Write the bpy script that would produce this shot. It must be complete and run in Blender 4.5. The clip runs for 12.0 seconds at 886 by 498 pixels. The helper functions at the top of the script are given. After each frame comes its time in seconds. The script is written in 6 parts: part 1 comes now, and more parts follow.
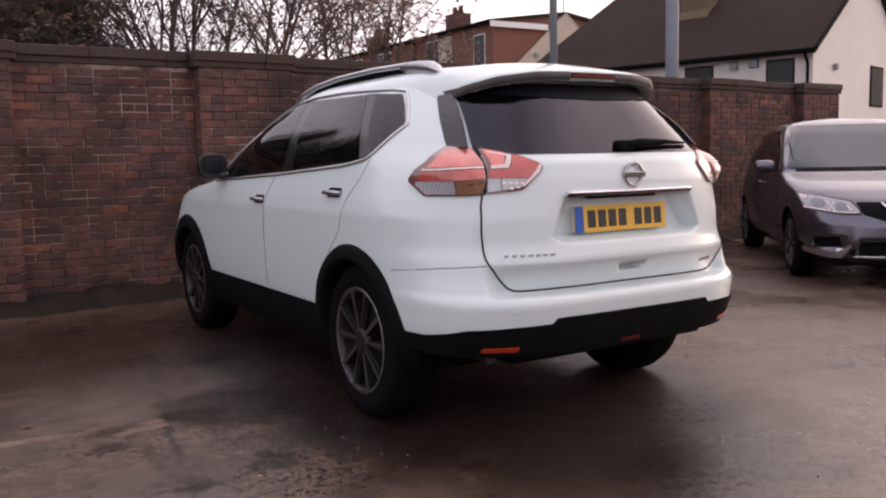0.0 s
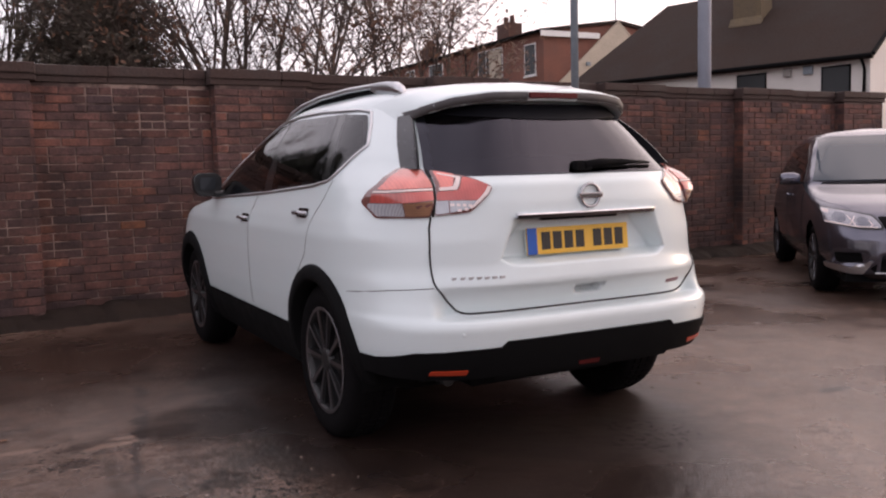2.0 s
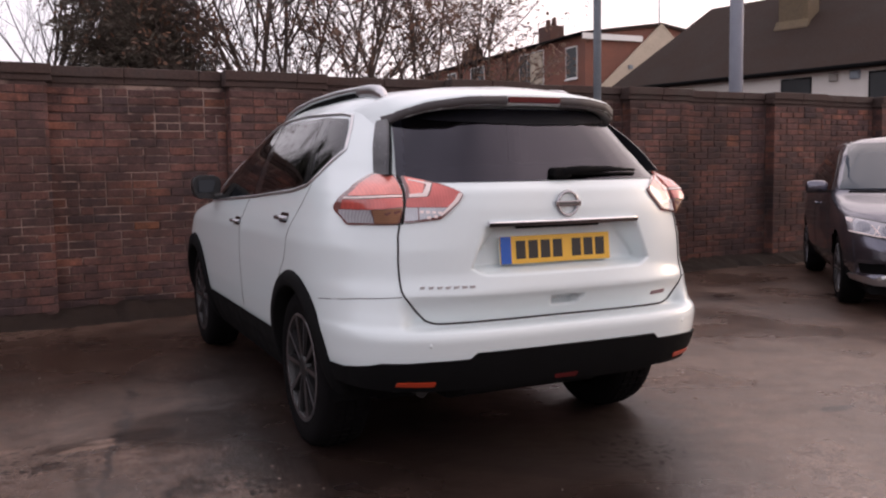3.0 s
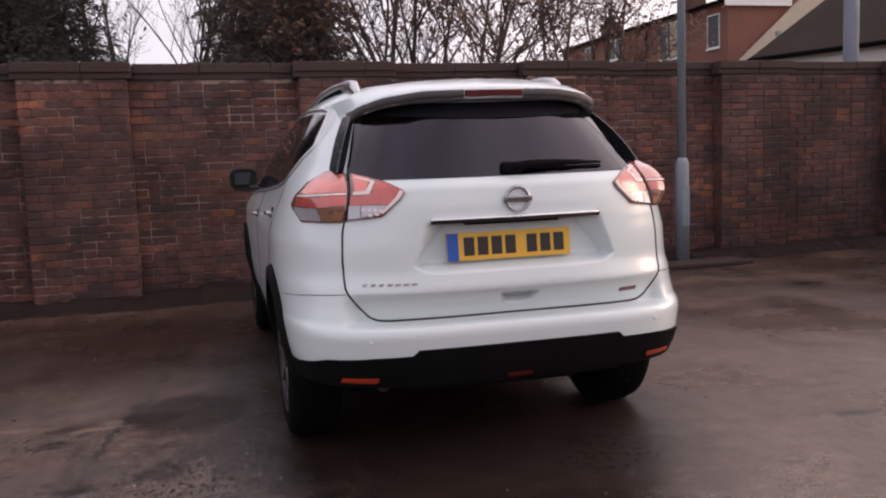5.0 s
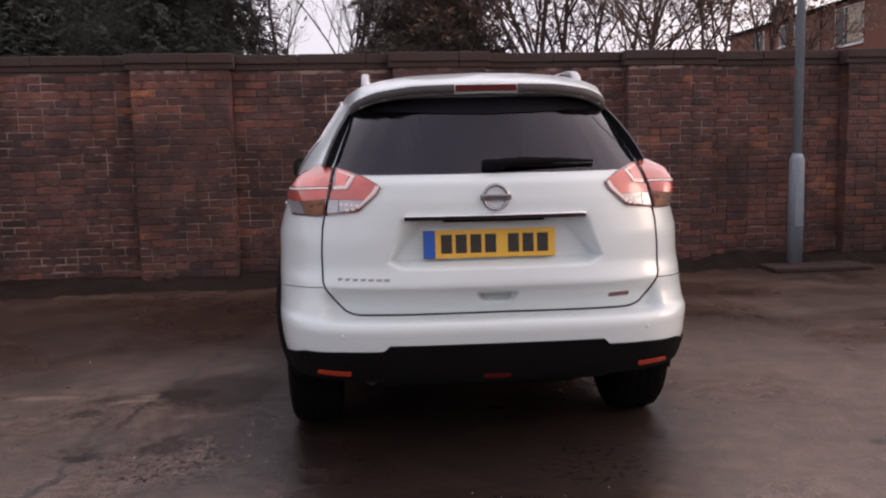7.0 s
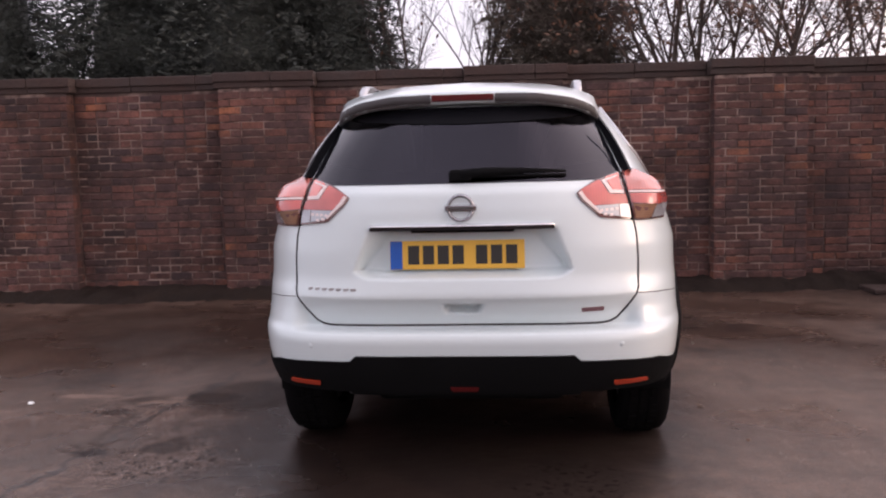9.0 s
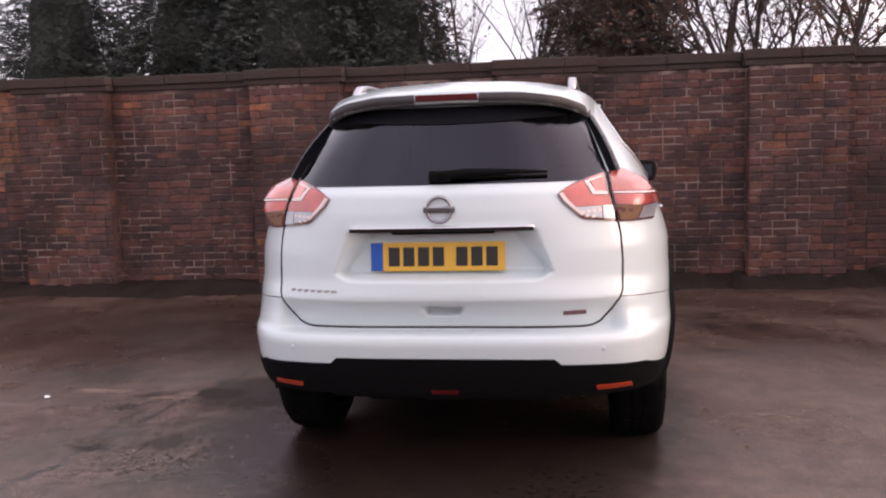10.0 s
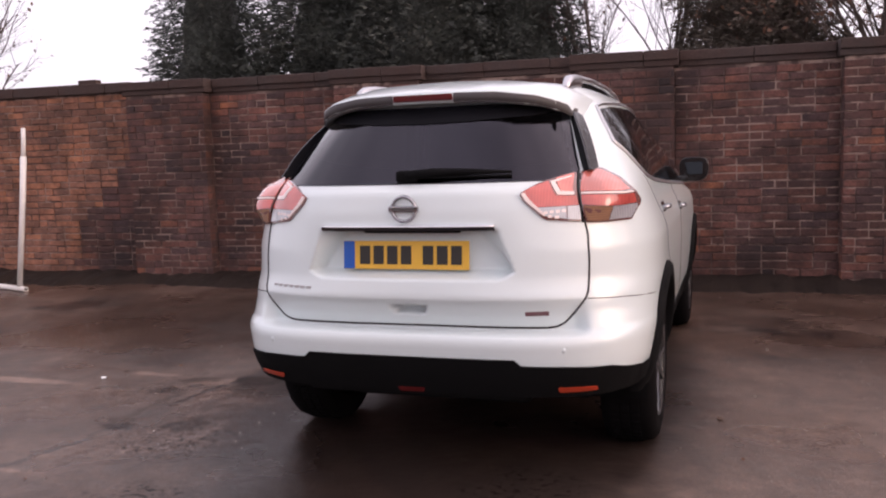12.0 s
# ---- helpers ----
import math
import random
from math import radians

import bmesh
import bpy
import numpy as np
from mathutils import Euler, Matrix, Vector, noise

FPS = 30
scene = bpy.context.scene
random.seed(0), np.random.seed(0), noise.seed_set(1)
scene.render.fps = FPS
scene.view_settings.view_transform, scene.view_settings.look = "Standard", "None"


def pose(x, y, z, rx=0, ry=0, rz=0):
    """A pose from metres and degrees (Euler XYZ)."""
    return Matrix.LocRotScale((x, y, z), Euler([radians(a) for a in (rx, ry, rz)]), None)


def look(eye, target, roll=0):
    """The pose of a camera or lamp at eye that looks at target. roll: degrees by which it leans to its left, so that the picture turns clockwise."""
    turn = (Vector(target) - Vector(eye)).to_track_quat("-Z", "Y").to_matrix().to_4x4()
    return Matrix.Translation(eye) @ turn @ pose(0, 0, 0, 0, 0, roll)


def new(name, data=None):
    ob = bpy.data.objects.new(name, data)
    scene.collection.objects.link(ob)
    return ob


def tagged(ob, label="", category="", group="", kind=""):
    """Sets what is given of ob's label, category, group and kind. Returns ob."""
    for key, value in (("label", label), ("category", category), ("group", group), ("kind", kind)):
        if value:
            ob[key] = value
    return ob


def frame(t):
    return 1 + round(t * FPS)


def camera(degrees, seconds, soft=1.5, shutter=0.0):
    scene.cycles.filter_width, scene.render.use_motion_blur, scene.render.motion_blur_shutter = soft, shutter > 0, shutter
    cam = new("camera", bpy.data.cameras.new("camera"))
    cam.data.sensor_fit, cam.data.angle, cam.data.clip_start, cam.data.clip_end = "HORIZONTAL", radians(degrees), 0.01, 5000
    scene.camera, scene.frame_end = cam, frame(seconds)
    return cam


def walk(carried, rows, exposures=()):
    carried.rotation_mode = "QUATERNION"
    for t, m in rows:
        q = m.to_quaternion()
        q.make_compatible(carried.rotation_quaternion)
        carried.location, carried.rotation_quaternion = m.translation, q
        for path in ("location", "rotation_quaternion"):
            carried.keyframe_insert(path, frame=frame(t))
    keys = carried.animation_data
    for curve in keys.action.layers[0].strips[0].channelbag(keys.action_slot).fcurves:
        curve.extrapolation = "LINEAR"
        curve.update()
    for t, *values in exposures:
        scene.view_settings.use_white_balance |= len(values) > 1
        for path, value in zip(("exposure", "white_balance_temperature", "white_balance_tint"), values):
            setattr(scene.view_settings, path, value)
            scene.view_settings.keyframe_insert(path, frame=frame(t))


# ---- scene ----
cam = camera(54.1, 12.0, soft=2.15)
PATH = [
    (0, (-2.602, -2.585, 1.193), (-1.564, -0.888, 0.986), -1.2),
    (0.5, (-2.547, -2.596, 1.196), (-1.508, -0.9, 0.989), -1.7),
    (1, (-2.457, -2.612, 1.215), (-1.477, -0.881, 1.011), -1.6),
    (1.5, (-2.346, -2.681, 1.23), (-1.377, -0.941, 1.046), -2.0),
    (2, (-2.216, -2.793, 1.234), (-1.293, -1.027, 1.051), -1.5),
    (2.5, (-2.087, -2.821, 1.22), (-1.205, -1.034, 1.047), -1.2),
    (2.7, (-2.022, -2.823, 1.23), (-1.157, -1.028, 1.059), -1.1),
    (4.3, (-1.456, -3.012, 1.263), (-0.808, -1.131, 1.055), -1.1),
    (4.5, (-1.392, -3.042, 1.297), (-0.776, -1.15, 1.094), -1.4),
    (5, (-1.161, -3.092, 1.299), (-0.651, -1.17, 1.08), -2.1),
    (5.5, (-1.005, -3.103, 1.288), (-0.574, -1.161, 1.08), -2.4),
    (6, (-0.836, -3.097, 1.29), (-0.491, -1.139, 1.074), -2.2),
    (6.5, (-0.647, -3.12, 1.306), (-0.388, -1.148, 1.1), -2.1),
    (7, (-0.45, -3.178, 1.313), (-0.304, -1.198, 1.076), -1.2),
    (7.2, (-0.389, -3.158, 1.3), (-0.283, -1.173, 1.081), -1.8),
    (8.8, (0.121, -3.152, 1.26), (-0.02, -1.167, 1.059), -1.4),
    (9, (0.228, -3.147, 1.279), (0.047, -1.165, 1.084), -1.4),
    (9.5, (0.358, -3.106, 1.292), (0.133, -1.128, 1.1), -0.4),
    (10, (0.523, -3.08, 1.308), (0.208, -1.116, 1.097), -1.7),
    (10.5, (0.714, -3.089, 1.307), (0.309, -1.144, 1.076), -1.4),
    (11, (0.857, -3.038, 1.286), (0.358, -1.11, 1.1), -1.6),
    (11.5, (0.997, -2.981, 1.308), (0.44, -1.071, 1.101), -1.8),
    (12, (1.19, -2.956, 1.308), (0.554, -1.072, 1.095), -1.8),
]
walk(cam, [(t, look(eye, target, roll)) for t, eye, target, roll in PATH], [(0.0, 0.03, 6230, 21), (2.5, 0.03, 6230, 21), (5.0, -0.15, 6170, 21), (7.2, -0.19, 6150, 21), (9.0, 0.05, 6090, 23), (9.8, 0.18, 6110, 23), (12.0, 0.12, 6200, 25)])

# ---- light ----
world = bpy.data.worlds.new("overcast_evening")
scene.world = world
world.use_nodes = True
wn, wl = world.node_tree.nodes, world.node_tree.links
wbg = wn["Background"]
sky = wn.new("ShaderNodeTexSky")
sky.sky_type = 'NISHITA'
sky.sun_disc = False
SUN_AZ, SUN_EL = 93.0, 15.0
sky.sun_elevation, sky.sun_rotation = radians(SUN_EL), radians(SUN_AZ)
sky.air_density, sky.dust_density, sky.ozone_density = 1.2, 4.0, 1.0
wtc = wn.new("ShaderNodeTexCoord")
wmap = wn.new("ShaderNodeMapping")
wmap.inputs["Scale"].default_value = (1.0, 1.0, 3.0)
wno = wn.new("ShaderNodeTexNoise")
wno.inputs["Scale"].default_value, wno.inputs["Detail"].default_value = 2.2, 5.0
wramp = wn.new("ShaderNodeValToRGB")
wramp.color_ramp.elements[0].position, wramp.color_ramp.elements[0].color = 0.30, (6.5, 6.25, 6.3, 1)
wramp.color_ramp.elements[1].position, wramp.color_ramp.elements[1].color = 0.70, (10.4, 9.8, 9.6, 1)
wmix = wn.new("ShaderNodeMix")
wmix.data_type = 'RGBA'
wmix.inputs[0].default_value = 0.85
wl.new(wtc.outputs["Generated"], wmap.inputs["Vector"])
wl.new(wmap.outputs["Vector"], wno.inputs["Vector"])
wl.new(wno.outputs["Fac"], wramp.inputs["Fac"])
wl.new(sky.outputs["Color"], wmix.inputs[6])
wl.new(wramp.outputs["Color"], wmix.inputs[7])
wsep = wn.new("ShaderNodeSeparateXYZ")
wup = wn.new("ShaderNodeMapRange")
for k, v in zip((1, 2, 3, 4), (0.0, 0.9, 1.50, 1.46)):
    wup.inputs[k].default_value = v
wsc = wn.new("ShaderNodeVectorMath")
wsc.operation = 'SCALE'
wl.new(wtc.outputs["Generated"], wsep.inputs[0])
wl.new(wsep.outputs[2], wup.inputs[0])
wl.new(wmix.outputs[2], wsc.inputs[0])
wl.new(wup.outputs[0], wsc.inputs["Scale"])
wdot = wn.new("ShaderNodeVectorMath")
wdot.operation = 'DOT_PRODUCT'
wdot.inputs[1].default_value = (math.sin(radians(SUN_AZ)) * math.cos(radians(SUN_EL)), math.cos(radians(SUN_AZ)) * math.cos(radians(SUN_EL)), math.sin(radians(SUN_EL)))
wglow = wn.new("ShaderNodeMapRange")
wglow.interpolation_type = 'SMOOTHSTEP'
for k, v in zip((1, 2, 3, 4), (0.0, 1.0, 0.0, 1.0)):
    wglow.inputs[k].default_value = v
wtint = wn.new("ShaderNodeMix")
wtint.data_type = 'RGBA'
wtint.blend_type = 'MULTIPLY'
wtint.inputs[7].default_value = (1.72, 1.55, 1.40, 1)
wl.new(wtc.outputs["Generated"], wdot.inputs[0])
wl.new(wdot.outputs["Value"], wglow.inputs[0])
wl.new(wglow.outputs[0], wtint.inputs[0])
wl.new(wsc.outputs[0], wtint.inputs[6])
wl.new(wtint.outputs[2], wbg.inputs["Color"])
wbg.inputs["Strength"].default_value = 0.096
sun_data = bpy.data.lights.new("sun", 'SUN')
sun_data.energy, sun_data.angle, sun_data.color = 0.41, radians(20), (1.0, 0.84, 0.66)
sun = new("sun", sun_data)
_d = Vector((math.sin(radians(SUN_AZ)) * math.cos(radians(SUN_EL)), math.cos(radians(SUN_AZ)) * math.cos(radians(SUN_EL)), math.sin(radians(SUN_EL))))
sun.matrix_world = look(_d * 50, (0, 0, 0))
scene.view_settings.exposure = 0.0


# ---- materials ----
def rgba(c):
    return (c[0], c[1], c[2], 1.0)


def material(name, base, rough=0.5, metal=0.0, vary=0.15, scale=6.0, fine=90.0, bump=0.0, bump_scale=None, **extra):
    """Principled material whose colour and gloss vary at two scales, with fine relief."""
    m = bpy.data.materials.new(name)
    m.use_nodes = True
    nt = m.node_tree
    n, l = nt.nodes, nt.links
    p = n["Principled BSDF"]
    p.inputs["Roughness"].default_value, p.inputs["Metallic"].default_value = rough, metal
    p.inputs["Base Color"].default_value = rgba(base)
    for key, value in extra.items():
        p.inputs[key.replace("_", " ")].default_value = value
    tc = n.new("ShaderNodeTexCoord")
    if vary > 0:
        big, small = n.new("ShaderNodeTexNoise"), n.new("ShaderNodeTexNoise")
        big.inputs["Scale"].default_value, small.inputs["Scale"].default_value = scale, fine
        big.inputs["Detail"].default_value, small.inputs["Detail"].default_value = 5, 3
        add = n.new("ShaderNodeMath")
        add.operation = 'ADD'
        l.new(tc.outputs["Object"], big.inputs["Vector"])
        l.new(tc.outputs["Object"], small.inputs["Vector"])
        l.new(big.outputs["Fac"], add.inputs[0])
        l.new(small.outputs["Fac"], add.inputs[1])
        ramp = n.new("ShaderNodeMapRange")
        ramp.inputs[1].default_value, ramp.inputs[2].default_value = 0.6, 1.4
        ramp.inputs[3].default_value, ramp.inputs[4].default_value = 1 - vary, 1 + vary
        l.new(add.outputs[0], ramp.inputs[0])
        mul = n.new("ShaderNodeVectorMath")
        mul.operation = 'SCALE'
        mul.inputs[0].default_value = base
        l.new(ramp.outputs[0], mul.inputs["Scale"])
        l.new(mul.outputs[0], p.inputs["Base Color"])
        rr = n.new("ShaderNodeMapRange")
        rr.inputs[1].default_value, rr.inputs[2].default_value = 0.3, 0.7
        rr.inputs[3].default_value, rr.inputs[4].default_value = max(0.02, rough * (1 - vary * 0.6)), min(1.0, rough * (1 + vary * 0.6))
        l.new(big.outputs["Fac"], rr.inputs[0])
        l.new(rr.outputs[0], p.inputs["Roughness"])
    if bump > 0:
        bn, bp = n.new("ShaderNodeTexNoise"), n.new("ShaderNodeBump")
        bn.inputs["Scale"].default_value, bn.inputs["Detail"].default_value = bump_scale or fine, 4
        bp.inputs["Strength"].default_value, bp.inputs["Distance"].default_value = bump, 0.01
        l.new(tc.outputs["Object"], bn.inputs["Vector"])
        l.new(bn.outputs["Fac"], bp.inputs["Height"])
        l.new(bp.outputs[0], p.inputs["Normal"])
    return m


def brick_material(name, source, tone):
    """Soot-stained brick: every brick takes its own colour."""
    m = material(name, (0.2, 0.1, 0.08), rough=0.88, vary=0.0, bump=0.5, bump_scale=60)
    n, l = m.node_tree.nodes, m.node_tree.links
    p = n["Principled BSDF"]
    if source == "object":
        rnd = n.new("ShaderNodeObjectInfo").outputs["Random"]
    else:
        rnd = n.new("ShaderNodeNewGeometry").outputs["Random Per Island"]
    ramp = n.new("ShaderNodeValToRGB")
    cr = ramp.color_ramp
    cr.interpolation = 'LINEAR'
    for k, (pos, c) in enumerate(tone):
        e = cr.elements[k] if k < 2 else cr.elements.new(pos)
        e.position, e.color = pos, rgba(c)
    geo = n.new("ShaderNodeNewGeometry")
    clump = n.new("ShaderNodeTexNoise")
    clump.inputs["Scale"].default_value, clump.inputs["Detail"].default_value = 1.9, 3
    l.new(geo.outputs["Position"], clump.inputs["Vector"])
    shift = n.new("ShaderNodeMath")
    shift.operation = 'MULTIPLY_ADD'
    shift.inputs[1].default_value, shift.inputs[2].default_value = 1.15, -0.575
    l.new(clump.outputs["Fac"], shift.inputs[0])
    both = n.new("ShaderNodeMath")
    both.operation = 'ADD'
    calm = n.new("ShaderNodeMath")
    calm.operation = 'MULTIPLY_ADD'
    calm.inputs[1].default_value, calm.inputs[2].default_value = 0.72, 0.10
    l.new(rnd, calm.inputs[0])
    l.new(calm.outputs[0], both.inputs[0])
    l.new(shift.outputs[0], both.inputs[1])
    l.new(both.outputs[0], ramp.inputs["Fac"])
    big, small = n.new("ShaderNodeTexNoise"), n.new("ShaderNodeTexNoise")
    big.inputs["Scale"].default_value, big.inputs["Detail"].default_value = 1.3, 6
    small.inputs["Scale"].default_value, small.inputs["Detail"].default_value = 45, 4
    l.new(geo.outputs["Position"], big.inputs["Vector"])
    l.new(geo.outputs["Position"], small.inputs["Vector"])
    f1, f2 = n.new("ShaderNodeMapRange"), n.new("ShaderNodeMapRange")
    for f, lo, hi, a, b in ((f1, 0.32, 0.68, 0.42, 1.4), (f2, 0.3, 0.7, 0.7, 1.3)):
        for k, v in zip((1, 2, 3, 4), (lo, hi, a, b)):
            f.inputs[k].default_value = v
    l.new(big.outputs["Fac"], f1.inputs[0])
    l.new(small.outputs["Fac"], f2.inputs[0])
    mm = n.new("ShaderNodeMath")
    mm.operation = 'MULTIPLY'
    l.new(f1.outputs[0], mm.inputs[0])
    l.new(f2.outputs[0], mm.inputs[1])
    mid, f3, m3 = n.new("ShaderNodeTexNoise"), n.new("ShaderNodeMapRange"), n.new("ShaderNodeMath")
    mid.inputs["Scale"].default_value, mid.inputs["Detail"].default_value = 7.5, 5
    for k, v in zip((1, 2, 3, 4), (0.3, 0.7, 0.62, 1.38)):
        f3.inputs[k].default_value = v
    m3.operation = 'MULTIPLY'
    l.new(geo.outputs["Position"], mid.inputs["Vector"])
    l.new(mid.outputs["Fac"], f3.inputs[0])
    l.new(mm.outputs[0], m3.inputs[0])
    l.new(f3.outputs[0], m3.inputs[1])
    sc = n.new("ShaderNodeVectorMath")
    sc.operation = 'SCALE'
    l.new(ramp.outputs["Color"], sc.inputs[0])
    l.new(m3.outputs[0], sc.inputs["Scale"])
    l.new(sc.outputs[0], p.inputs["Base Color"])
    return m


OLD_TONE = [(0.0, (0.047, 0.027, 0.0275)), (1.0, (0.200, 0.075, 0.037)), (0.40, (0.076, 0.0365, 0.0315)), (0.76, (0.110, 0.0450, 0.0345)), (0.91, (0.146, 0.057, 0.036))]
ORANGE_TONE = [(0.0, (0.135, 0.068, 0.050)), (1.0, (0.31, 0.128, 0.066)), (0.4, (0.200, 0.090, 0.058)), (0.7, (0.245, 0.104, 0.061))]
M_BRICK = brick_material("old_brick_piece", "object", OLD_TONE)
M_BRICKS = brick_material("old_brick_joined", "island", OLD_TONE)
M_ORANGE = brick_material("orange_brick_joined", "island", ORANGE_TONE)
M_MORTAR = material("lime_mortar", (0.20, 0.145, 0.13), 0.95, vary=0.0, bump=0.5, fine=60)
mn, ml = M_MORTAR.node_tree.nodes, M_MORTAR.node_tree.links
m_geo, m_mix = mn.new("ShaderNodeNewGeometry"), mn.new("ShaderNodeMix")
m_mix.data_type = 'RGBA'
m_mix.inputs[6].default_value, m_mix.inputs[7].default_value = rgba((0.060, 0.038, 0.034)), rgba((0.265, 0.188, 0.158))
m_sum = None
for m_scale, m_lo, m_hi in ((1.7, 0.38, 0.64), (8.0, 0.42, 0.66)):
    m_no, m_mr = mn.new("ShaderNodeTexNoise"), mn.new("ShaderNodeMapRange")
    m_no.inputs["Scale"].default_value, m_no.inputs["Detail"].default_value = m_scale, 5
    m_mr.inputs[1].default_value, m_mr.inputs[2].default_value = m_lo, m_hi
    ml.new(m_geo.outputs["Position"], m_no.inputs["Vector"])
    ml.new(m_no.outputs["Fac"], m_mr.inputs[0])
    if m_sum is None:
        m_sum = m_mr.outputs[0]
    else:
        m_mul = mn.new("ShaderNodeMath")
        m_mul.operation = 'MULTIPLY'
        ml.new(m_sum, m_mul.inputs[0])
        ml.new(m_mr.outputs[0], m_mul.inputs[1])
        m_sum = m_mul.outputs[0]
m_gain = mn.new("ShaderNodeMath")
m_gain.operation = 'MULTIPLY'
m_gain.use_clamp = True
m_gain.inputs[1].default_value = 2.5
# pale mortar gives way to the dark tone towards the right
m_x, m_fade, m_mul = mn.new("ShaderNodeSeparateXYZ"), mn.new("ShaderNodeMapRange"), mn.new("ShaderNodeMath")
for m_k, m_v in zip((1, 2, 3, 4), (2.6, 4.6, 1.0, 0.22)):
    m_fade.inputs[m_k].default_value = m_v
m_mul.operation = 'MULTIPLY'
ml.new(m_geo.outputs["Position"], m_x.inputs[0])
ml.new(m_x.outputs[0], m_fade.inputs[0])
ml.new(m_sum, m_mul.inputs[0])
ml.new(m_fade.outputs[0], m_mul.inputs[1])
ml.new(m_mul.outputs[0], m_gain.inputs[0])
ml.new(m_gain.outputs[0], m_mix.inputs[0])
ml.new(m_mix.outputs[2], mn["Principled BSDF"].inputs["Base Color"])
M_COPING = material("weathered_coping_stone", (0.043, 0.025, 0.021), 0.95, vary=0.5, scale=3, fine=50, bump=0.7, bump_scale=40)
M_PAINT = material("pearl_white_paint", (0.672, 0.752, 0.764), 0.30, vary=0.02, scale=2, fine=400, Coat_Weight=0.8, Coat_Roughness=0.04)
M_PLASTIC = material("black_textured_plastic", (0.006, 0.006, 0.0065), 0.8, Specular_IOR_Level=0.07, vary=0.25, scale=8, fine=300, bump=0.15, bump_scale=500)
M_GLOSSBLACK = material("gloss_black_trim", (0.012, 0.012, 0.013), 0.12, vary=0.1)
# lifted and mottled tone puts the reflected sky and trees into the fin's black
M_FIN = material("gloss_black_painted_reflection", (0.020, 0.020, 0.025), 0.22, vary=0.5, scale=30, fine=160)
M_TRIM = material("matt_black_trim", (0.006, 0.006, 0.008), 0.5, Specular_IOR_Level=0.08, vary=0.1)
M_SEAM = material("panel_gap_shadow_rubber", (0.012, 0.012, 0.012), 0.8, vary=0.1)
M_CHROME = material("chrome", (0.75, 0.75, 0.77), 0.10, 1.0, vary=0.05)
M_MIRROR = material("dimming_mirror_glass", (0.022, 0.024, 0.027), 0.08, 1.0, vary=0.0)
M_CHROMESHADE = material("chrome_painted_reflection", (0.16, 0.15, 0.16), 0.16, 1.0, vary=0.05)
M_LETTER = material("worn_pale_chrome", (0.42, 0.42, 0.43), 0.4, 0.35, vary=0.1)
M_BADGECHROME = material("dull_chrome", (0.40, 0.40, 0.42), 0.22, 1.0, vary=0.08)
M_SATIN = material("satin_silver", (0.62, 0.62, 0.64), 0.30, 1.0, vary=0.08)
M_RUBBER = material("tyre_rubber", (0.006, 0.0055, 0.006), 0.9, Specular_IOR_Level=0.05, vary=0.3, scale=5, fine=120, bump=0.2)
M_RIMDARK = material("dark_grey_alloy", (0.010, 0.010, 0.011), 0.45, 0.0, vary=0.1)
M_RIM = material("machined_alloy", (0.27, 0.27, 0.29), 0.34, 1.0, vary=0.08)
M_INTERIOR = material("dark_cloth_interior", (0.02, 0.02, 0.022), 0.9, vary=0.2)
M_PLATE = material("yellow_number_plate", (0.72, 0.42, 0.045), 0.4, vary=0.03)
M_BLUE = material("blue_plate_band", (0.01, 0.09, 0.42), 0.4, vary=0.03)
M_INK = material("black_plate_lettering", (0.02, 0.018, 0.015), 0.5, vary=0.05)
M_GREY = material("grey_metallic_paint", (0.132, 0.130, 0.162), 0.24, 0.9, vary=0.04, fine=500, Coat_Weight=0.55, Coat_Roughness=0.05)
M_GALV = material("grey_painted_steel", (0.21, 0.245, 0.28), 0.6, 0.0, vary=0.2, scale=3, fine=40, bump=0.1)
M_POSTPAINT = material("pale_grey_painted_steel", (0.27, 0.29, 0.345), 0.55, vary=0.15, scale=4)
M_WHITEMETAL = material("white_painted_tube", (0.72, 0.70, 0.68), 0.45, vary=0.12)
M_RENDER = material("white_painted_render", (0.62, 0.59, 0.56), 0.85, vary=0.10, scale=0.8, fine=20, bump=0.2)
M_BUFF = material("weathered_buff_brick", (0.125, 0.092, 0.056), 0.9, vary=0.4, scale=1.5, fine=25, bump=0.3)
M_SOOTBRICK = material("sooty_red_brick", (0.085, 0.042, 0.032), 0.9, vary=0.4, scale=2, fine=25, bump=0.3)
M_VENT = material("dull_grey_beige_plastic", (0.26, 0.24, 0.22), 0.7, vary=0.2)
M_CREAM = material("cream_render", (0.50, 0.43, 0.34), 0.9, vary=0.2, scale=0.7, fine=15)
M_ROOF = material("dark_brown_roof_tile", (0.034, 0.023, 0.019), 0.95, Specular_IOR_Level=0.15, vary=0.35, scale=0.8, fine=14, bump=0.4, bump_scale=8)
M_HOUSEBRICK = material("red_house_brick", (0.20, 0.085, 0.06), 0.9, vary=0.3, scale=1.0, fine=30, bump=0.3)
M_WHITEFRAME = material("white_window_frame", (0.78, 0.77, 0.75), 0.5, vary=0.05)
M_DARKWIN = material("dark_window_glass", (0.02, 0.022, 0.025), 0.08, Specular_IOR_Level=0.2, vary=0.1, scale=1)
M_BARK = material("grey_brown_bark", (0.082, 0.060, 0.050), 0.9, vary=0.4, scale=4, fine=40, bump=0.6)
M_CONIFER = material("dark_conifer_foliage", (0.050, 0.056, 0.048), 0.85, vary=0.6, scale=0.5, fine=6)
M_BROWNCON = material("brownish_conifer_foliage", (0.108, 0.089, 0.070), 0.85, vary=0.6, scale=0.5, fine=6)
M_DRYLEAF = material("dry_brown_leaf", (0.115, 0.058, 0.034), 0.8, vary=0.5, scale=1, fine=9)
